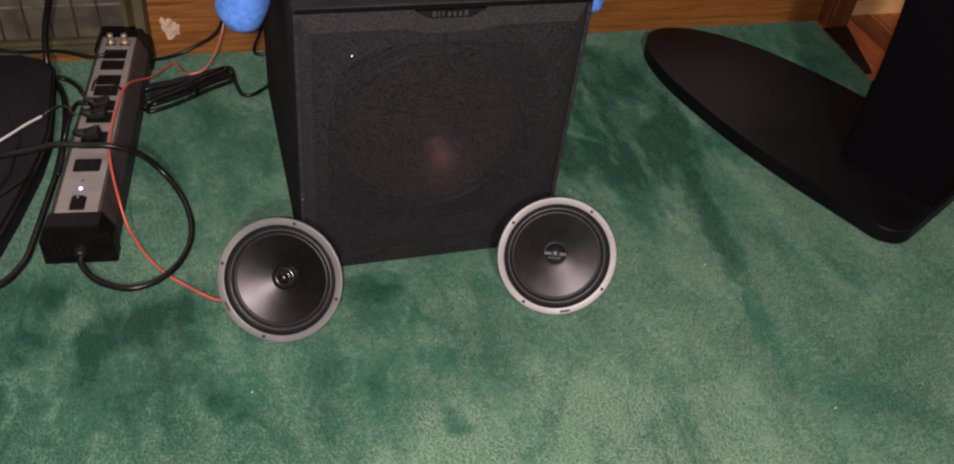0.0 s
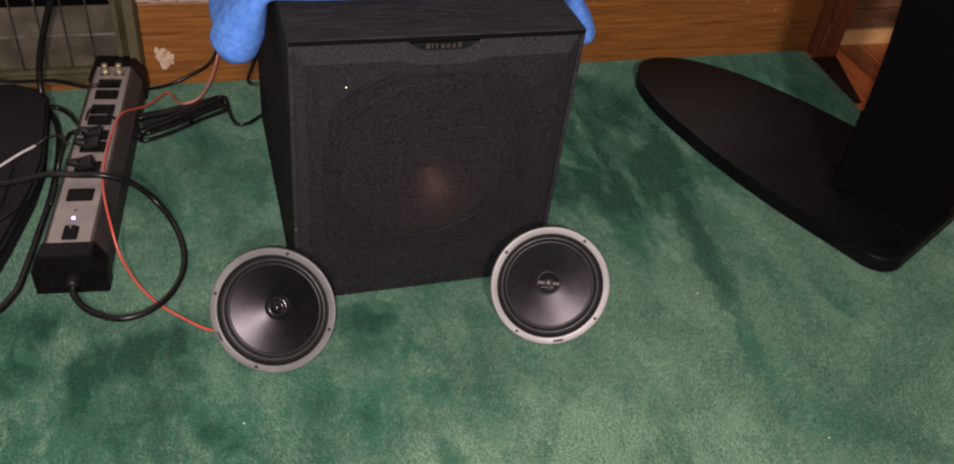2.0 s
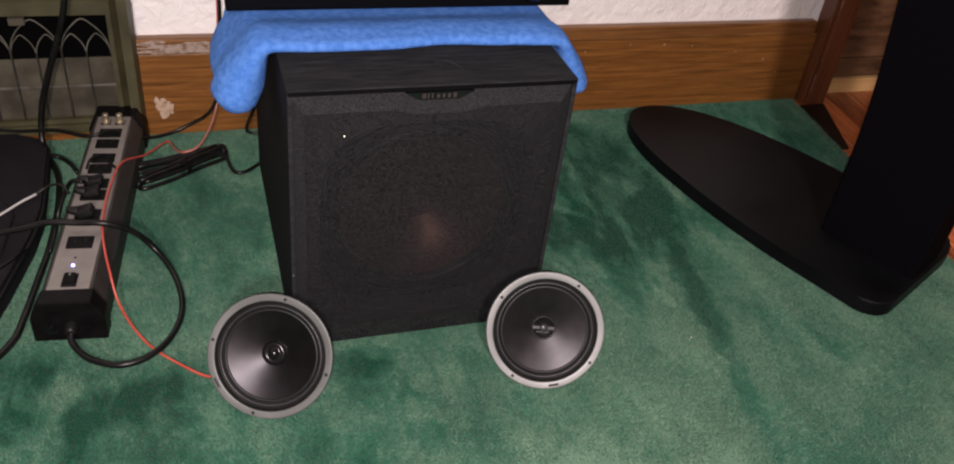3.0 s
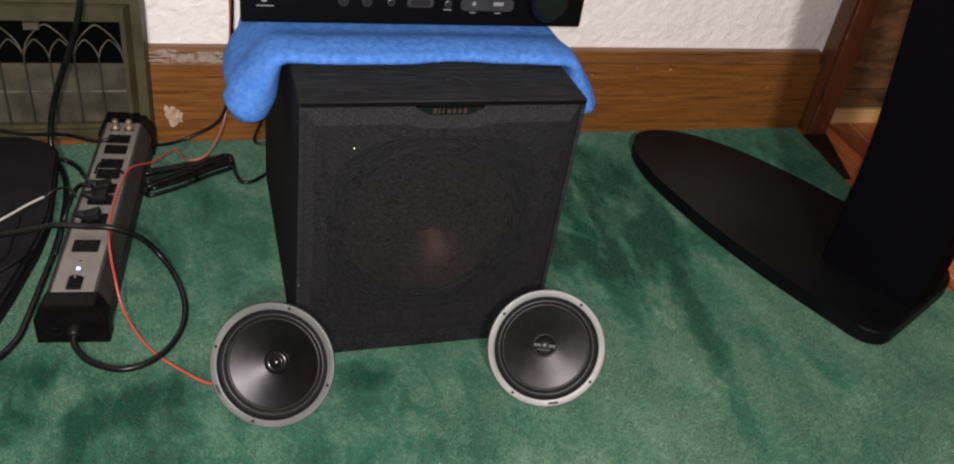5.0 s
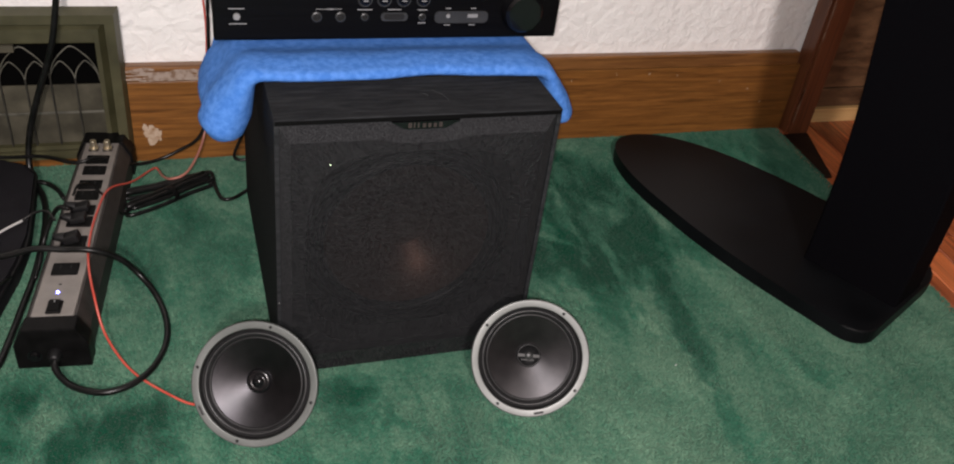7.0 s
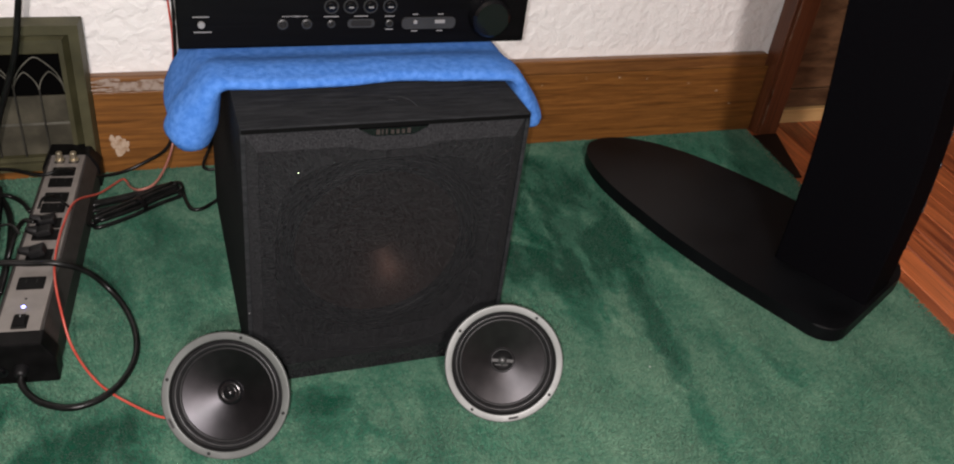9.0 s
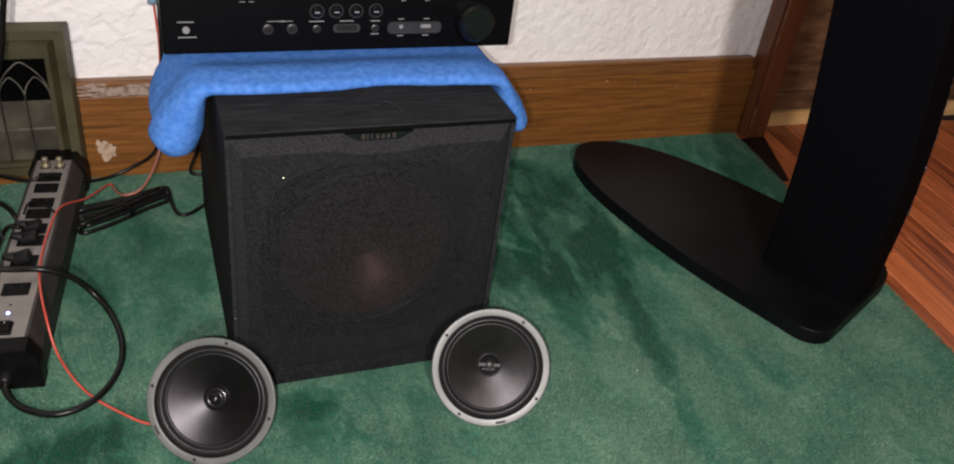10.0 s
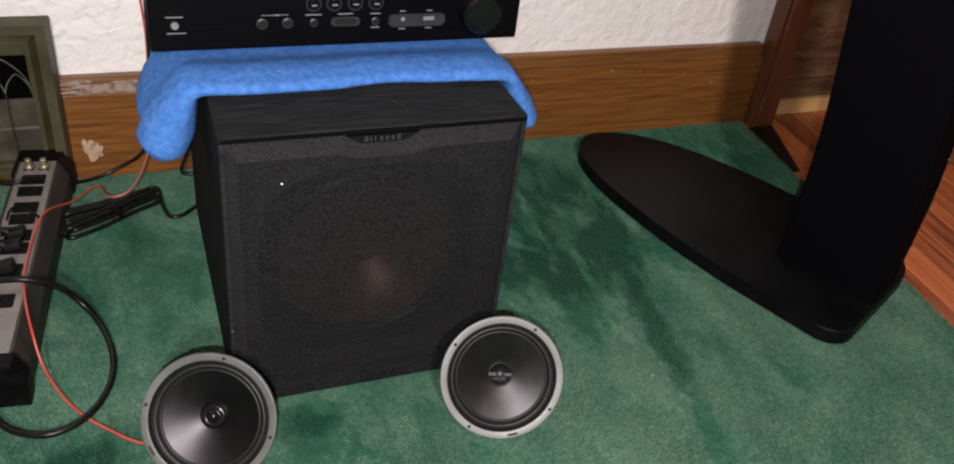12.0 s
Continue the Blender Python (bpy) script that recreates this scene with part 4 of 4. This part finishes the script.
def facing(x, y, z, azimuth, elevation, spin=0):
    """A pose whose z axis looks out along an azimuth (degrees from -y towards +x) and an elevation, with x to its right."""
    e, a = radians(elevation), radians(azimuth)
    f = Vector((math.sin(a) * math.cos(e), -math.cos(a) * math.cos(e), math.sin(e)))
    r = Vector((math.cos(a), math.sin(a), 0))
    u = f.cross(r)
    return Matrix.Translation((x, y, z)) @ Matrix((r, u, f)).transposed().to_4x4() @ pose(0, 0, 0, 0, 0, spin)


SP_R = 0.0715
make_speaker("coaxial_speaker", SP_R * 1.02, facing(0.1340, 0.7615, SP_R * math.cos(radians(32)), -17, 31), "coaxial car speaker with silver rim, propped on its magnet", (147, 59, 239, -31), -76, False)
make_speaker("coaxial_speaker", SP_R, facing(-0.193, 0.7810, SP_R * math.cos(radians(34)), -22, 34), "coaxial speaker with glossy dome and red wire, on the carpet", (82, 171, -10, 261), 214, True)

# ---- power strip ----
ST_L = 0.472
strip = thing("power_strip", pose(-0.4150, 0.9120, -0.0005, 0, 0, -6.1), "long grey metal power strip with black end caps", "power strip")
side = [(-0.0415, 0), (0.0415, 0), (0.0415, 0.036), (0.0290, 0.0600), (-0.0290, 0.0600), (-0.0415, 0.036)]
part("shell", slab_y([(x * 0.92, z * 0.95 if z else z) for x, z in side], 0.020, ST_L - 0.030), STRIP_SIDE, strip)
part("face_plate", box(-0.0240, 0.0240, 0.026, ST_L - 0.034, 0.0565, 0.0590, 0.0006, 1), STRIP_PLATE, strip, "light grey painted face plate")


def cap_mesh(y0, y1):
    bm = slab_y(side, y0, y1)
    bmesh.ops.bevel(bm, geom=list(bm.edges), offset=0.0022, segments=2, profile=0.6, affect="EDGES")
    return bm


front_cap = part("end_cap", cap_mesh(0, 0.0255), STRIP_CAP, strip, "black plastic end cap")
piece = part("breaker_button", lathe([(0, 0.004), (0.0045, 0.0036), (0.006, 0), (0.0085, 0.0003)], 20), GLOSS, front_cap)
piece.matrix_basis = pose(-0.020, -0.0002, 0.020, 90, 0, 0)
piece = part("strain_relief", lathe([(0.0085, 0), (0.0080, 0.006), (0.0058, 0.010), (0.0050, 0.012), (0, 0.012)], 20), RUBBER, front_cap, smooth=True)
piece.matrix_basis = pose(0.003, -0.0002, 0.023, 90, 0, 0)
part("end_cap", cap_mesh(ST_L - 0.034, ST_L), STRIP_CAP, strip, "black plastic end cap")
ZT = 0.0591
sw = part("rocker_switch", box(-0.0085, 0.0085, 0.0300, 0.0530, ZT - 0.001, ZT + 0.0022, 0.0008, 1), STRIP_CAP, strip, "black rocker switch")
bm = bmesh.new()
vs = [bm.verts.new(c) for c in ((-0.006, 0.033, ZT + 0.002), (0.006, 0.033, ZT + 0.002), (0.006, 0.050, ZT + 0.002), (-0.006, 0.050, ZT + 0.002), (-0.006, 0.033, ZT + 0.0030), (0.006, 0.033, ZT + 0.0030), (0.006, 0.050, ZT + 0.0058), (-0.006, 0.050, ZT + 0.0058))]
for q in ((0, 1, 5, 4), (1, 2, 6, 5), (2, 3, 7, 6), (3, 0, 4, 7), (4, 5, 6, 7)):
    bm.faces.new([vs[k] for k in q])
part("rocker", bm, OUTLET, sw)
part("switch_mark", box(-0.0007, 0.0007, 0.0455, 0.0490, ZT + 0.0050, ZT + 0.0060), PRINT, sw, "small pale switch mark")
piece = part("pilot_light", lathe([(0, 0.0024), (0.0016, 0.0016), (0.0020, 0)], 12), BLUE_LED, strip, "small blue pilot light")
piece.location = (-0.001, 0.0700, ZT)
piece = part("fixing_hole", lathe([(0, 0.0002), (0.0016, 0.0002), (0.0018, 0)], 12), HOLE, strip)
piece.location = (-0.001, 0.0860, ZT)


def outlet(y):
    ob = part("outlet", box(-0.0158, 0.0158, -0.0122, 0.0122, -0.001, 0.0014, 0.0020, 2), OUTLET, strip, "black three-pin outlet")
    ob.location = (0, y, ZT)
    bm = bmesh.new()
    box(-0.0070, -0.0054, -0.0005, 0.0075, 0.0010, 0.0016, 0, 1, bm)
    box(0.0052, 0.0070, -0.0005, 0.0075, 0.0010, 0.0016, 0, 1, bm)
    disc(0, 0, 0.002, 0, 0.0001, 8, bm)
    part("slot", bm, HOLE, ob)
    return ob


for y in (0.1165, 0.1760, 0.2220, 0.2500, 0.2880, 0.3160, 0.3560, 0.3870):
    outlet(y)
for x in (-0.0100, 0.0100):
    post = part("coax_post", lathe([(0, 0.015), (0.0040, 0.015), (0.0045, 0.014), (0.0045, 0.004), (0.0066, 0.004), (0.0066, 0)], 18), BRASS, strip, "gold-plated cable post")
    post.location = (x, 0.4200, ZT)
    part("post_seat", box(-0.0070, 0.0070, -0.0075, 0.0075, -0.001, 0.0008, 0.001, 1), STRIP_CAP, post)


def plug(name, y, hgt, lean, label):
    ob = thing(name, pose(-0.4150, 0.9120, -0.0005, 0, 0, -6.1) @ pose(0, y, ZT + 0.0016, 0, lean, 0), label, "plug")
    part("body", box(-0.0105, 0.0105, -0.0090, 0.0090, 0, hgt * 0.62, 0.0032, 3), RUBBER, ob, smooth=False)
    neck = part("neck", lathe([(0.0068, 0), (0.0062, 0.004), (0.0050, 0.010), (0.0036, 0.014), (0, 0.014)], 16), RUBBER, ob, smooth=True)
    neck.matrix_basis = pose(-0.0085, 0, hgt * 0.45, 0, -62, 0)
    part("grip", box(-0.0107, 0.0107, -0.0066, 0.0066, hgt * 0.28, hgt * 0.36, 0.0008, 1), STRIP_CAP, ob)
    return ob


plug("power_plug", 0.1760, 0.019, -20, "black moulded plug pushed into the power strip")
plug("power_plug", 0.2500, 0.015, -12, "low black plug with a thin cord, in the power strip")
plug("power_plug", 0.2230, 0.015, -14, "low black plug with a thin cord, in the power strip")


# ---- cords and wires ----
def attached(name, points, r, material, parent, label):
    ob = link(name, tube(points, r, 8, 8), material, parent, label, True)
    ob.matrix_parent_inverse = parent.matrix_basis.inverted()
    return ob


def cord(name, points, r, material, label, category="cable", per=8, sides=8):
    ob = link(name, tube(points, r, sides, per), material, smooth=True)
    return tagged(ob, label, category)


attached("power_cord", [(-0.4115, 0.906, 0.0225), (-0.4125, 0.895, 0.014), (-0.402, 0.880, 0.005), (-0.384, 0.864, 0.0045), (-0.358, 0.854, 0.0045), (-0.330, 0.861, 0.0045), (-0.306, 0.884, 0.0045),
                    (-0.290, 0.922, 0.0045), (-0.287, 0.966, 0.0045), (-0.297, 1.016, 0.0065), (-0.316, 1.046, 0.022), (-0.340, 1.052, 0.050), (-0.372, 1.050, 0.069), (-0.405, 1.055, 0.070), (-0.440, 1.060, 0.071), (-0.480, 1.062, 0.062), (-0.56, 1.07, 0.050), (-0.70, 1.09, 0.046)],
     0.0041, CORD, strip, "thick black power cord looping over the carpet")
cord("hanging_cord", [(-0.320, 1.365, 0.75), (-0.380, 1.354, 0.40), (-0.402, 1.352, 0.288), (-0.419, 1.352, 0.216), (-0.452, 1.352, 0.130), (-0.471, 1.350, 0.070), (-0.475, 1.330, 0.020), (-0.455, 1.28, 0.0048), (-0.448, 1.20, 0.0048), (-0.452, 1.10, 0.0048), (-0.462, 1.02, 0.0048), (-0.471, 0.955, 0.0048), (-0.480, 0.915, 0.0048), (-0.510, 0.880, 0.0048), (-0.60, 0.86, 0.0048)],
     0.0046, CORD, "black cord hanging in front of the register")
cord("signal_cable", [(-0.75, 1.372, 0.060), (-0.60, 1.366, 0.050), (-0.52, 1.352, 0.040), (-0.455, 1.330, 0.050), (-0.405, 1.280, 0.0655), (-0.370, 1.290, 0.066), (-0.335, 1.330, 0.028), (-0.300, 1.355, 0.016), (-0.262, 1.365, 0.026), (-0.222, 1.365, 0.055), (-0.205, 1.372, 0.12), (-0.198, 1.378, 0.25), (-0.196, 1.38, 0.33)],
     0.0028, CORD, "thin black cable running along the wall to the receiver")
wire = thing("speaker_wire", pose(0, 0, 0), "red speaker wire running from the speaker to the receiver", "wire")
part("red_wire", tube([(-0.205, 0.838, 0.026), (-0.232, 0.820, 0.013), (-0.257, 0.815, 0.004), (-0.289, 0.840, 0.003), (-0.330, 0.888, 0.003), (-0.358, 0.940, 0.018), (-0.368, 0.975, 0.052), (-0.3755, 1.030, 0.0632), (-0.3760, 1.080, 0.0640), (-0.370, 1.140, 0.0640), (-0.356, 1.205, 0.0625),
                       (-0.327, 1.274, 0.031), (-0.298, 1.340, 0.012), (-0.290, 1.336, 0.010)], 0.0016, 8, 8), RED_WIRE, wire, smooth=True)
part("clear_wire", tube([(-0.290, 1.335, 0.010), (-0.284, 1.308, 0.016), (-0.272, 1.286, 0.024), (-0.252, 1.290, 0.028), (-0.236, 1.318, 0.032), (-0.219, 1.358, 0.048), (-0.211, 1.374, 0.080), (-0.208, 1.384, 0.130)], 0.0020, 8, 8), COPPER_WIRE, wire, "copper-tinted clear wire", smooth=True)
part("red_wire", tube([(-0.208, 1.384, 0.130), (-0.2035, 1.389, 0.180), (-0.2010, 1.395, 0.230), (-0.2030, 1.398, 0.280), (-0.206, 1.40, 0.36), (-0.200, 1.40, 0.45)], 0.0016, 8, 8), RED_WIRE, wire, smooth=True)

part("wire_tag", tube([(-0.2045, 1.397, 0.288), (-0.2050, 1.398, 0.305), (-0.2055, 1.399, 0.350)], 0.0075, 10, 4), TAG, wire, "grey-blue tape round the wire", smooth=True)

bundle = thing("cord_bundle", pose(0, 0, 0), "folded bundle of black cord lying on the carpet", "cable")
def hairpin(right, left, d, z):
    """One cord folded back on itself: out to the tip and home again."""
    (rx, ry), (lx, ly) = right, left
    ln = math.hypot(lx - rx, ly - ry)
    px, py = (ly - ry) / ln * d, -(lx - rx) / ln * d
    side = [[(rx + (lx - rx) * u + k * px, ry + (ly - ry) * u + k * py, z + 0.0012 * math.sin(9 * u + 40 * d * k)) for u in (0.0, 0.3, 0.6, 0.92)] for k in (1, -1)]
    return tube(side[0] + [(lx, ly, z)] + side[1][::-1] + [(rx, ry, z + 0.002)], 0.0034, 7, 6)


for right, left, d, z in (((-0.216, 1.300), (-0.338, 1.224), 0.0085, 0.0036), ((-0.212, 1.304), (-0.330, 1.232), 0.0045, 0.0095), ((-0.220, 1.310), (-0.336, 1.229), 0.0040, 0.0150),
                          ((-0.214, 1.312), (-0.350, 1.268), 0.0060, 0.0040), ((-0.222, 1.316), (-0.343, 1.274), 0.0035, 0.0100)):
    part("strand", hairpin(right, left, d, z), CORD, bundle, smooth=True)
part("strand", tube([(-0.346, 1.268, 0.008), (-0.354, 1.256, 0.010), (-0.352, 1.238, 0.010), (-0.338, 1.226, 0.008)], 0.0030, 7, 8), CORD, bundle, smooth=True)
piece = part("tie", lathe([(0.0125, -0.004), (0.0130, 0), (0.0125, 0.004)], 16), STRIP_CAP, bundle)
piece.matrix_basis = pose(-0.272, 1.263, 0.010, 90, 0, -54)
attached("mains_cord", [(-0.222, 1.318, 0.012), (-0.210, 1.318, 0.010), (-0.206, 1.285, 0.004), (-0.199, 1.252, 0.004), (-0.184, 1.248, 0.004), (-0.164, 1.264, 0.004), (-0.120, 1.300, 0.010), (-0.04, 1.32, 0.03)], 0.0030, CORD, sub, "black cord running behind the subwoofer")
cord("subwoofer_lead", [(-0.140, 1.315, 0.13), (-0.158, 1.312, 0.085), (-0.173, 1.308, 0.050), (-0.168, 1.306, 0.040), (-0.150, 1.306, 0.040), (-0.10, 1.305, 0.042)], 0.0024, CORD, "thin black lead behind the subwoofer")
cord("thin_cord", [(-0.398, 1.164, 0.082), (-0.392, 1.180, 0.088), (-0.380, 1.196, 0.078), (-0.360, 1.196, 0.055), (-0.345, 1.206, 0.020), (-0.338, 1.222, 0.007)], 0.0018, CORD, "thin black cord from the power strip")
cord("thin_cord", [(-0.414, 1.088, 0.094), (-0.424, 1.104, 0.098), (-0.440, 1.112, 0.092), (-0.455, 1.108, 0.084)], 0.0018, CORD, "thin black cord from the power strip")
cord("pale_cord", [(-0.455, 1.108, 0.084), (-0.475, 1.096, 0.080), (-0.500, 1.078, 0.074), (-0.540, 1.060, 0.062), (-0.62, 1.05, 0.050)], 0.0016, PALE_WIRE, "thin pale cord lying over the black case")
cord("thin_cord", [(-0.402, 1.135, 0.080), (-0.420, 1.150, 0.070), (-0.440, 1.140, 0.030), (-0.446, 1.115, 0.012), (-0.450, 1.08, 0.008)], 0.0030, CORD, "thin black cord from the power strip")
cord("short_cord", [(-0.470, 1.310, 0.020), (-0.452, 1.312, 0.012), (-0.436, 1.294, 0.010), (-0.426, 1.272, 0.008)], 0.0034, CORD, "black cord end behind the power strip")
cord("thin_cord", [(-0.66, 1.00, 0.048), (-0.56, 0.985, 0.047), (-0.515, 0.990, 0.046), (-0.486, 1.02, 0.044), (-0.474, 1.06, 0.030)], 0.0020, CORD, "thin black cord over the black case")

# ---- black case beside the strip ----
case = thing("equipment_case", pose(0, 0, -0.001), "flat black nylon case lying on the carpet", "case")
pts = [(-0.72, 1.352), (-0.56, 1.352)]
pts += [(-0.512 + 0.046 * math.sin(radians(a)), 1.306 + 0.046 * math.cos(radians(a))) for a in range(0, 91, 15)]
pts += [(-0.4635, 1.22), (-0.4625, 1.15), (-0.470, 1.09), (-0.490, 1.00), (-0.509, 0.93), (-0.545, 0.84), (-0.60, 0.80), (-0.74, 0.80), (-0.78, 0.84), (-0.78, 1.31), (-0.76, 1.345)]
part("body", prism(pts, 0.0, 0.036, 0.010, 4), CASE, case, smooth=False)
rim_pts = [(x, y, 0.026) for x, y in pts]
part("piping", tube(rim_pts + rim_pts[:1], 0.0030, 6, 3), RUBBER, case, smooth=True)
part("pocket", prism([(-0.76, 1.02), (-0.51, 1.02), (-0.498, 1.05), (-0.492, 1.13), (-0.505, 1.16), (-0.76, 1.16)], 0.0355, 0.0425, 0.004, 2), CASE, case)


# ---- black floor stand ----
BASE_L = 0.580


def petal_side(width, r, n=40):
    """One side of the petal from its tip to the rounded corner of its square end."""
    side = [(s, width(s)) for s in ((BASE_L - r) * (k / n) ** 1.8 for k in range(n + 1))]
    w = width(BASE_L - r)
    return side + [(BASE_L - r + r * math.sin(radians(11.25 * k)), w - r + r * math.cos(radians(11.25 * k))) for k in range(1, 9)]


def near_side(s):
    return 0.150 * math.sqrt(1 - (1 - min(s / 0.44, 1)) ** 2) + 0.05 * max(0.0, s - 0.20)


def far_side(s):
    return 0.139 * math.sqrt(1 - (1 - min(s / 0.36, 1)) ** 2.8)


def sweep_at(z):
    """How far the column has leaned towards the tip at a height."""
    return -0.34 * max(0.0, min(z, 0.32) - 0.12) ** 2 - 0.136 * max(0.0, z - 0.32)


def swept_column(x0, x1, y0, y1, z0, z1, c=0.003, n=36):
    bm = bmesh.new()
    rings = []
    for k in range(n + 1):
        z = z0 + (z1 - z0) * k / n
        d = sweep_at(z)
        rings.append([bm.verts.new((x + d, y, z)) for x, y in ((x0 + c, y0), (x1 - c, y0), (x1, y0 + c), (x1, y1 - c), (x1 - c, y1), (x0 + c, y1), (x0, y1 - c), (x0, y0 + c))])
    for a, b in zip(rings, rings[1:]):
        for j in range(8):
            bm.faces.new((a[j], a[(j + 1) % 8], b[(j + 1) % 8], b[j]))
    bm.faces.new(rings[0][::-1])
    bm.faces.new(rings[-1])
    return bm


stand = thing("floor_stand", Matrix(((0.440, 0.898, 0, 0.542), (-0.898, 0.440, 0, 1.341), (0, 0, 1, 0), (0, 0, 0, 1))), "black floor stand with petal-shaped base and leaning flat column", "stand")
outline = petal_side(far_side, 0.085) + [(q, -w) for q, w in petal_side(near_side, 0.040)[::-1] if w > 1e-6]
part("base", prism(outline, 0.0, 0.0235, 0.003, 3), STAND, stand, "satin black painted base")
part("column", swept_column(0.420, 0.574, -0.060, 0.032, 0.0236, 1.10), COLUMN, stand, "matt black leaning column")
bm = bmesh.new()
rng = random.Random(3)
for k in range(52):
    z = 0.028 + k * 0.0125 + rng.uniform(-0.003, 0.003)
    r = rng.uniform(0.0010, 0.0028)
    tall = rng.uniform(0.006, 0.018)
    x, y = 0.5718 + sweep_at(z) + 0.001 * rng.random(), 0.029 + rng.uniform(-0.003, 0.002)
    ring = [[bm.verts.new((x + r * math.cos(a * 0.785) * f, y + r * math.sin(a * 0.785) * f + dy, z + dz * tall)) for a in range(8)] for f, dz, dy in ((0.3, 0, 0), (1.0, 0.3, 0.001), (0.8, 0.7, -0.001), (0.3, 1, 0.001))]
    for a, b in zip(ring, ring[1:]):
        for j in range(8):
            bm.faces.new((a[j], a[(j + 1) % 8], b[(j + 1) % 8], b[j]))
    bm.faces.new(ring[0][::-1])
    bm.faces.new(ring[-1])
part("edge_strip", bm, FRAYED, stand, "frayed glossy black edge strip", smooth=True)

# ---- lint on the carpet ----
rng = random.Random(8)
for x, y in ((0.359, 0.771), (0.399, 0.523), (-0.237, 0.677)):
    bm = bmesh.new()
    for k in range(3):
        a = rng.uniform(0, 3)
        d = Vector((math.cos(a), math.sin(a), 0)) * 0.0008
        tube([Vector((x, y, 0.0004)) - d, Vector((x, y, 0.0016)), Vector((x, y, 0.0004)) + d], 0.0004, 5, 2, bm)
    tagged(link("lint", bm, LINT), "tiny white fleck of lint on the carpet", "lint", "lint on the carpet")

hair = bmesh.new()
tube([(0.020, 0.905, 0.3556), (0.028, 0.897, 0.3560), (0.033, 0.886, 0.3558), (0.034, 0.879, 0.3556)], 0.00012, 5, 4, hair)
tube([(0.006, 0.899, 0.3556), (0.012, 0.896, 0.3559), (0.014, 0.891, 0.3556)], 0.00012, 5, 4, hair)
tagged(link("lint_hair", hair, HAIR), "fine pale hair lying on the subwoofer", "lint")

# ---- strip floor beside the carpet ----
bm = box(-0.0279, 0.0279, -0.55, 0.55, -0.0125, 0.0, 0.0016, 1)
bmesh.ops.recalc_face_normals(bm, faces=bm.faces)
plank_mesh = bpy.data.meshes.new("plank")
bm.to_mesh(plank_mesh)
bm.free()
plank_mesh.materials.append(PLANK)
rng = random.Random(2)
LAY = pose(0.94, 1.40, 0, 0, 0, -5.6)
for k in range(-3, 37):
    u = 0.0565 * k
    head, foot = min(0.04, (1.62 - 0.995 * u) / 0.0975), (Y0 - 1.40 + 0.0975 * u) / 0.995 + 0.02
    first = min(head, 0.04) - rng.uniform(0.15, 1.05)
    ends = [head] + [first - 1.101 * n for n in range(6) if foot + 0.08 < first - 1.101 * n < head - 0.08] + [foot]
    for top_end, low_end in zip(ends, ends[1:]):
        long = top_end - low_end - 0.001
        if long < 0.03:
            continue
        v, stretch = (top_end + low_end) / 2, long / 1.1
        ob = new("plank", plank_mesh)
        ob.parent = floor
        ob.matrix_basis = LAY @ pose(0.0565 * k, v, -0.0066 - 0.0005 * rng.random()) @ Matrix.Diagonal((1, stretch, 1, 1))
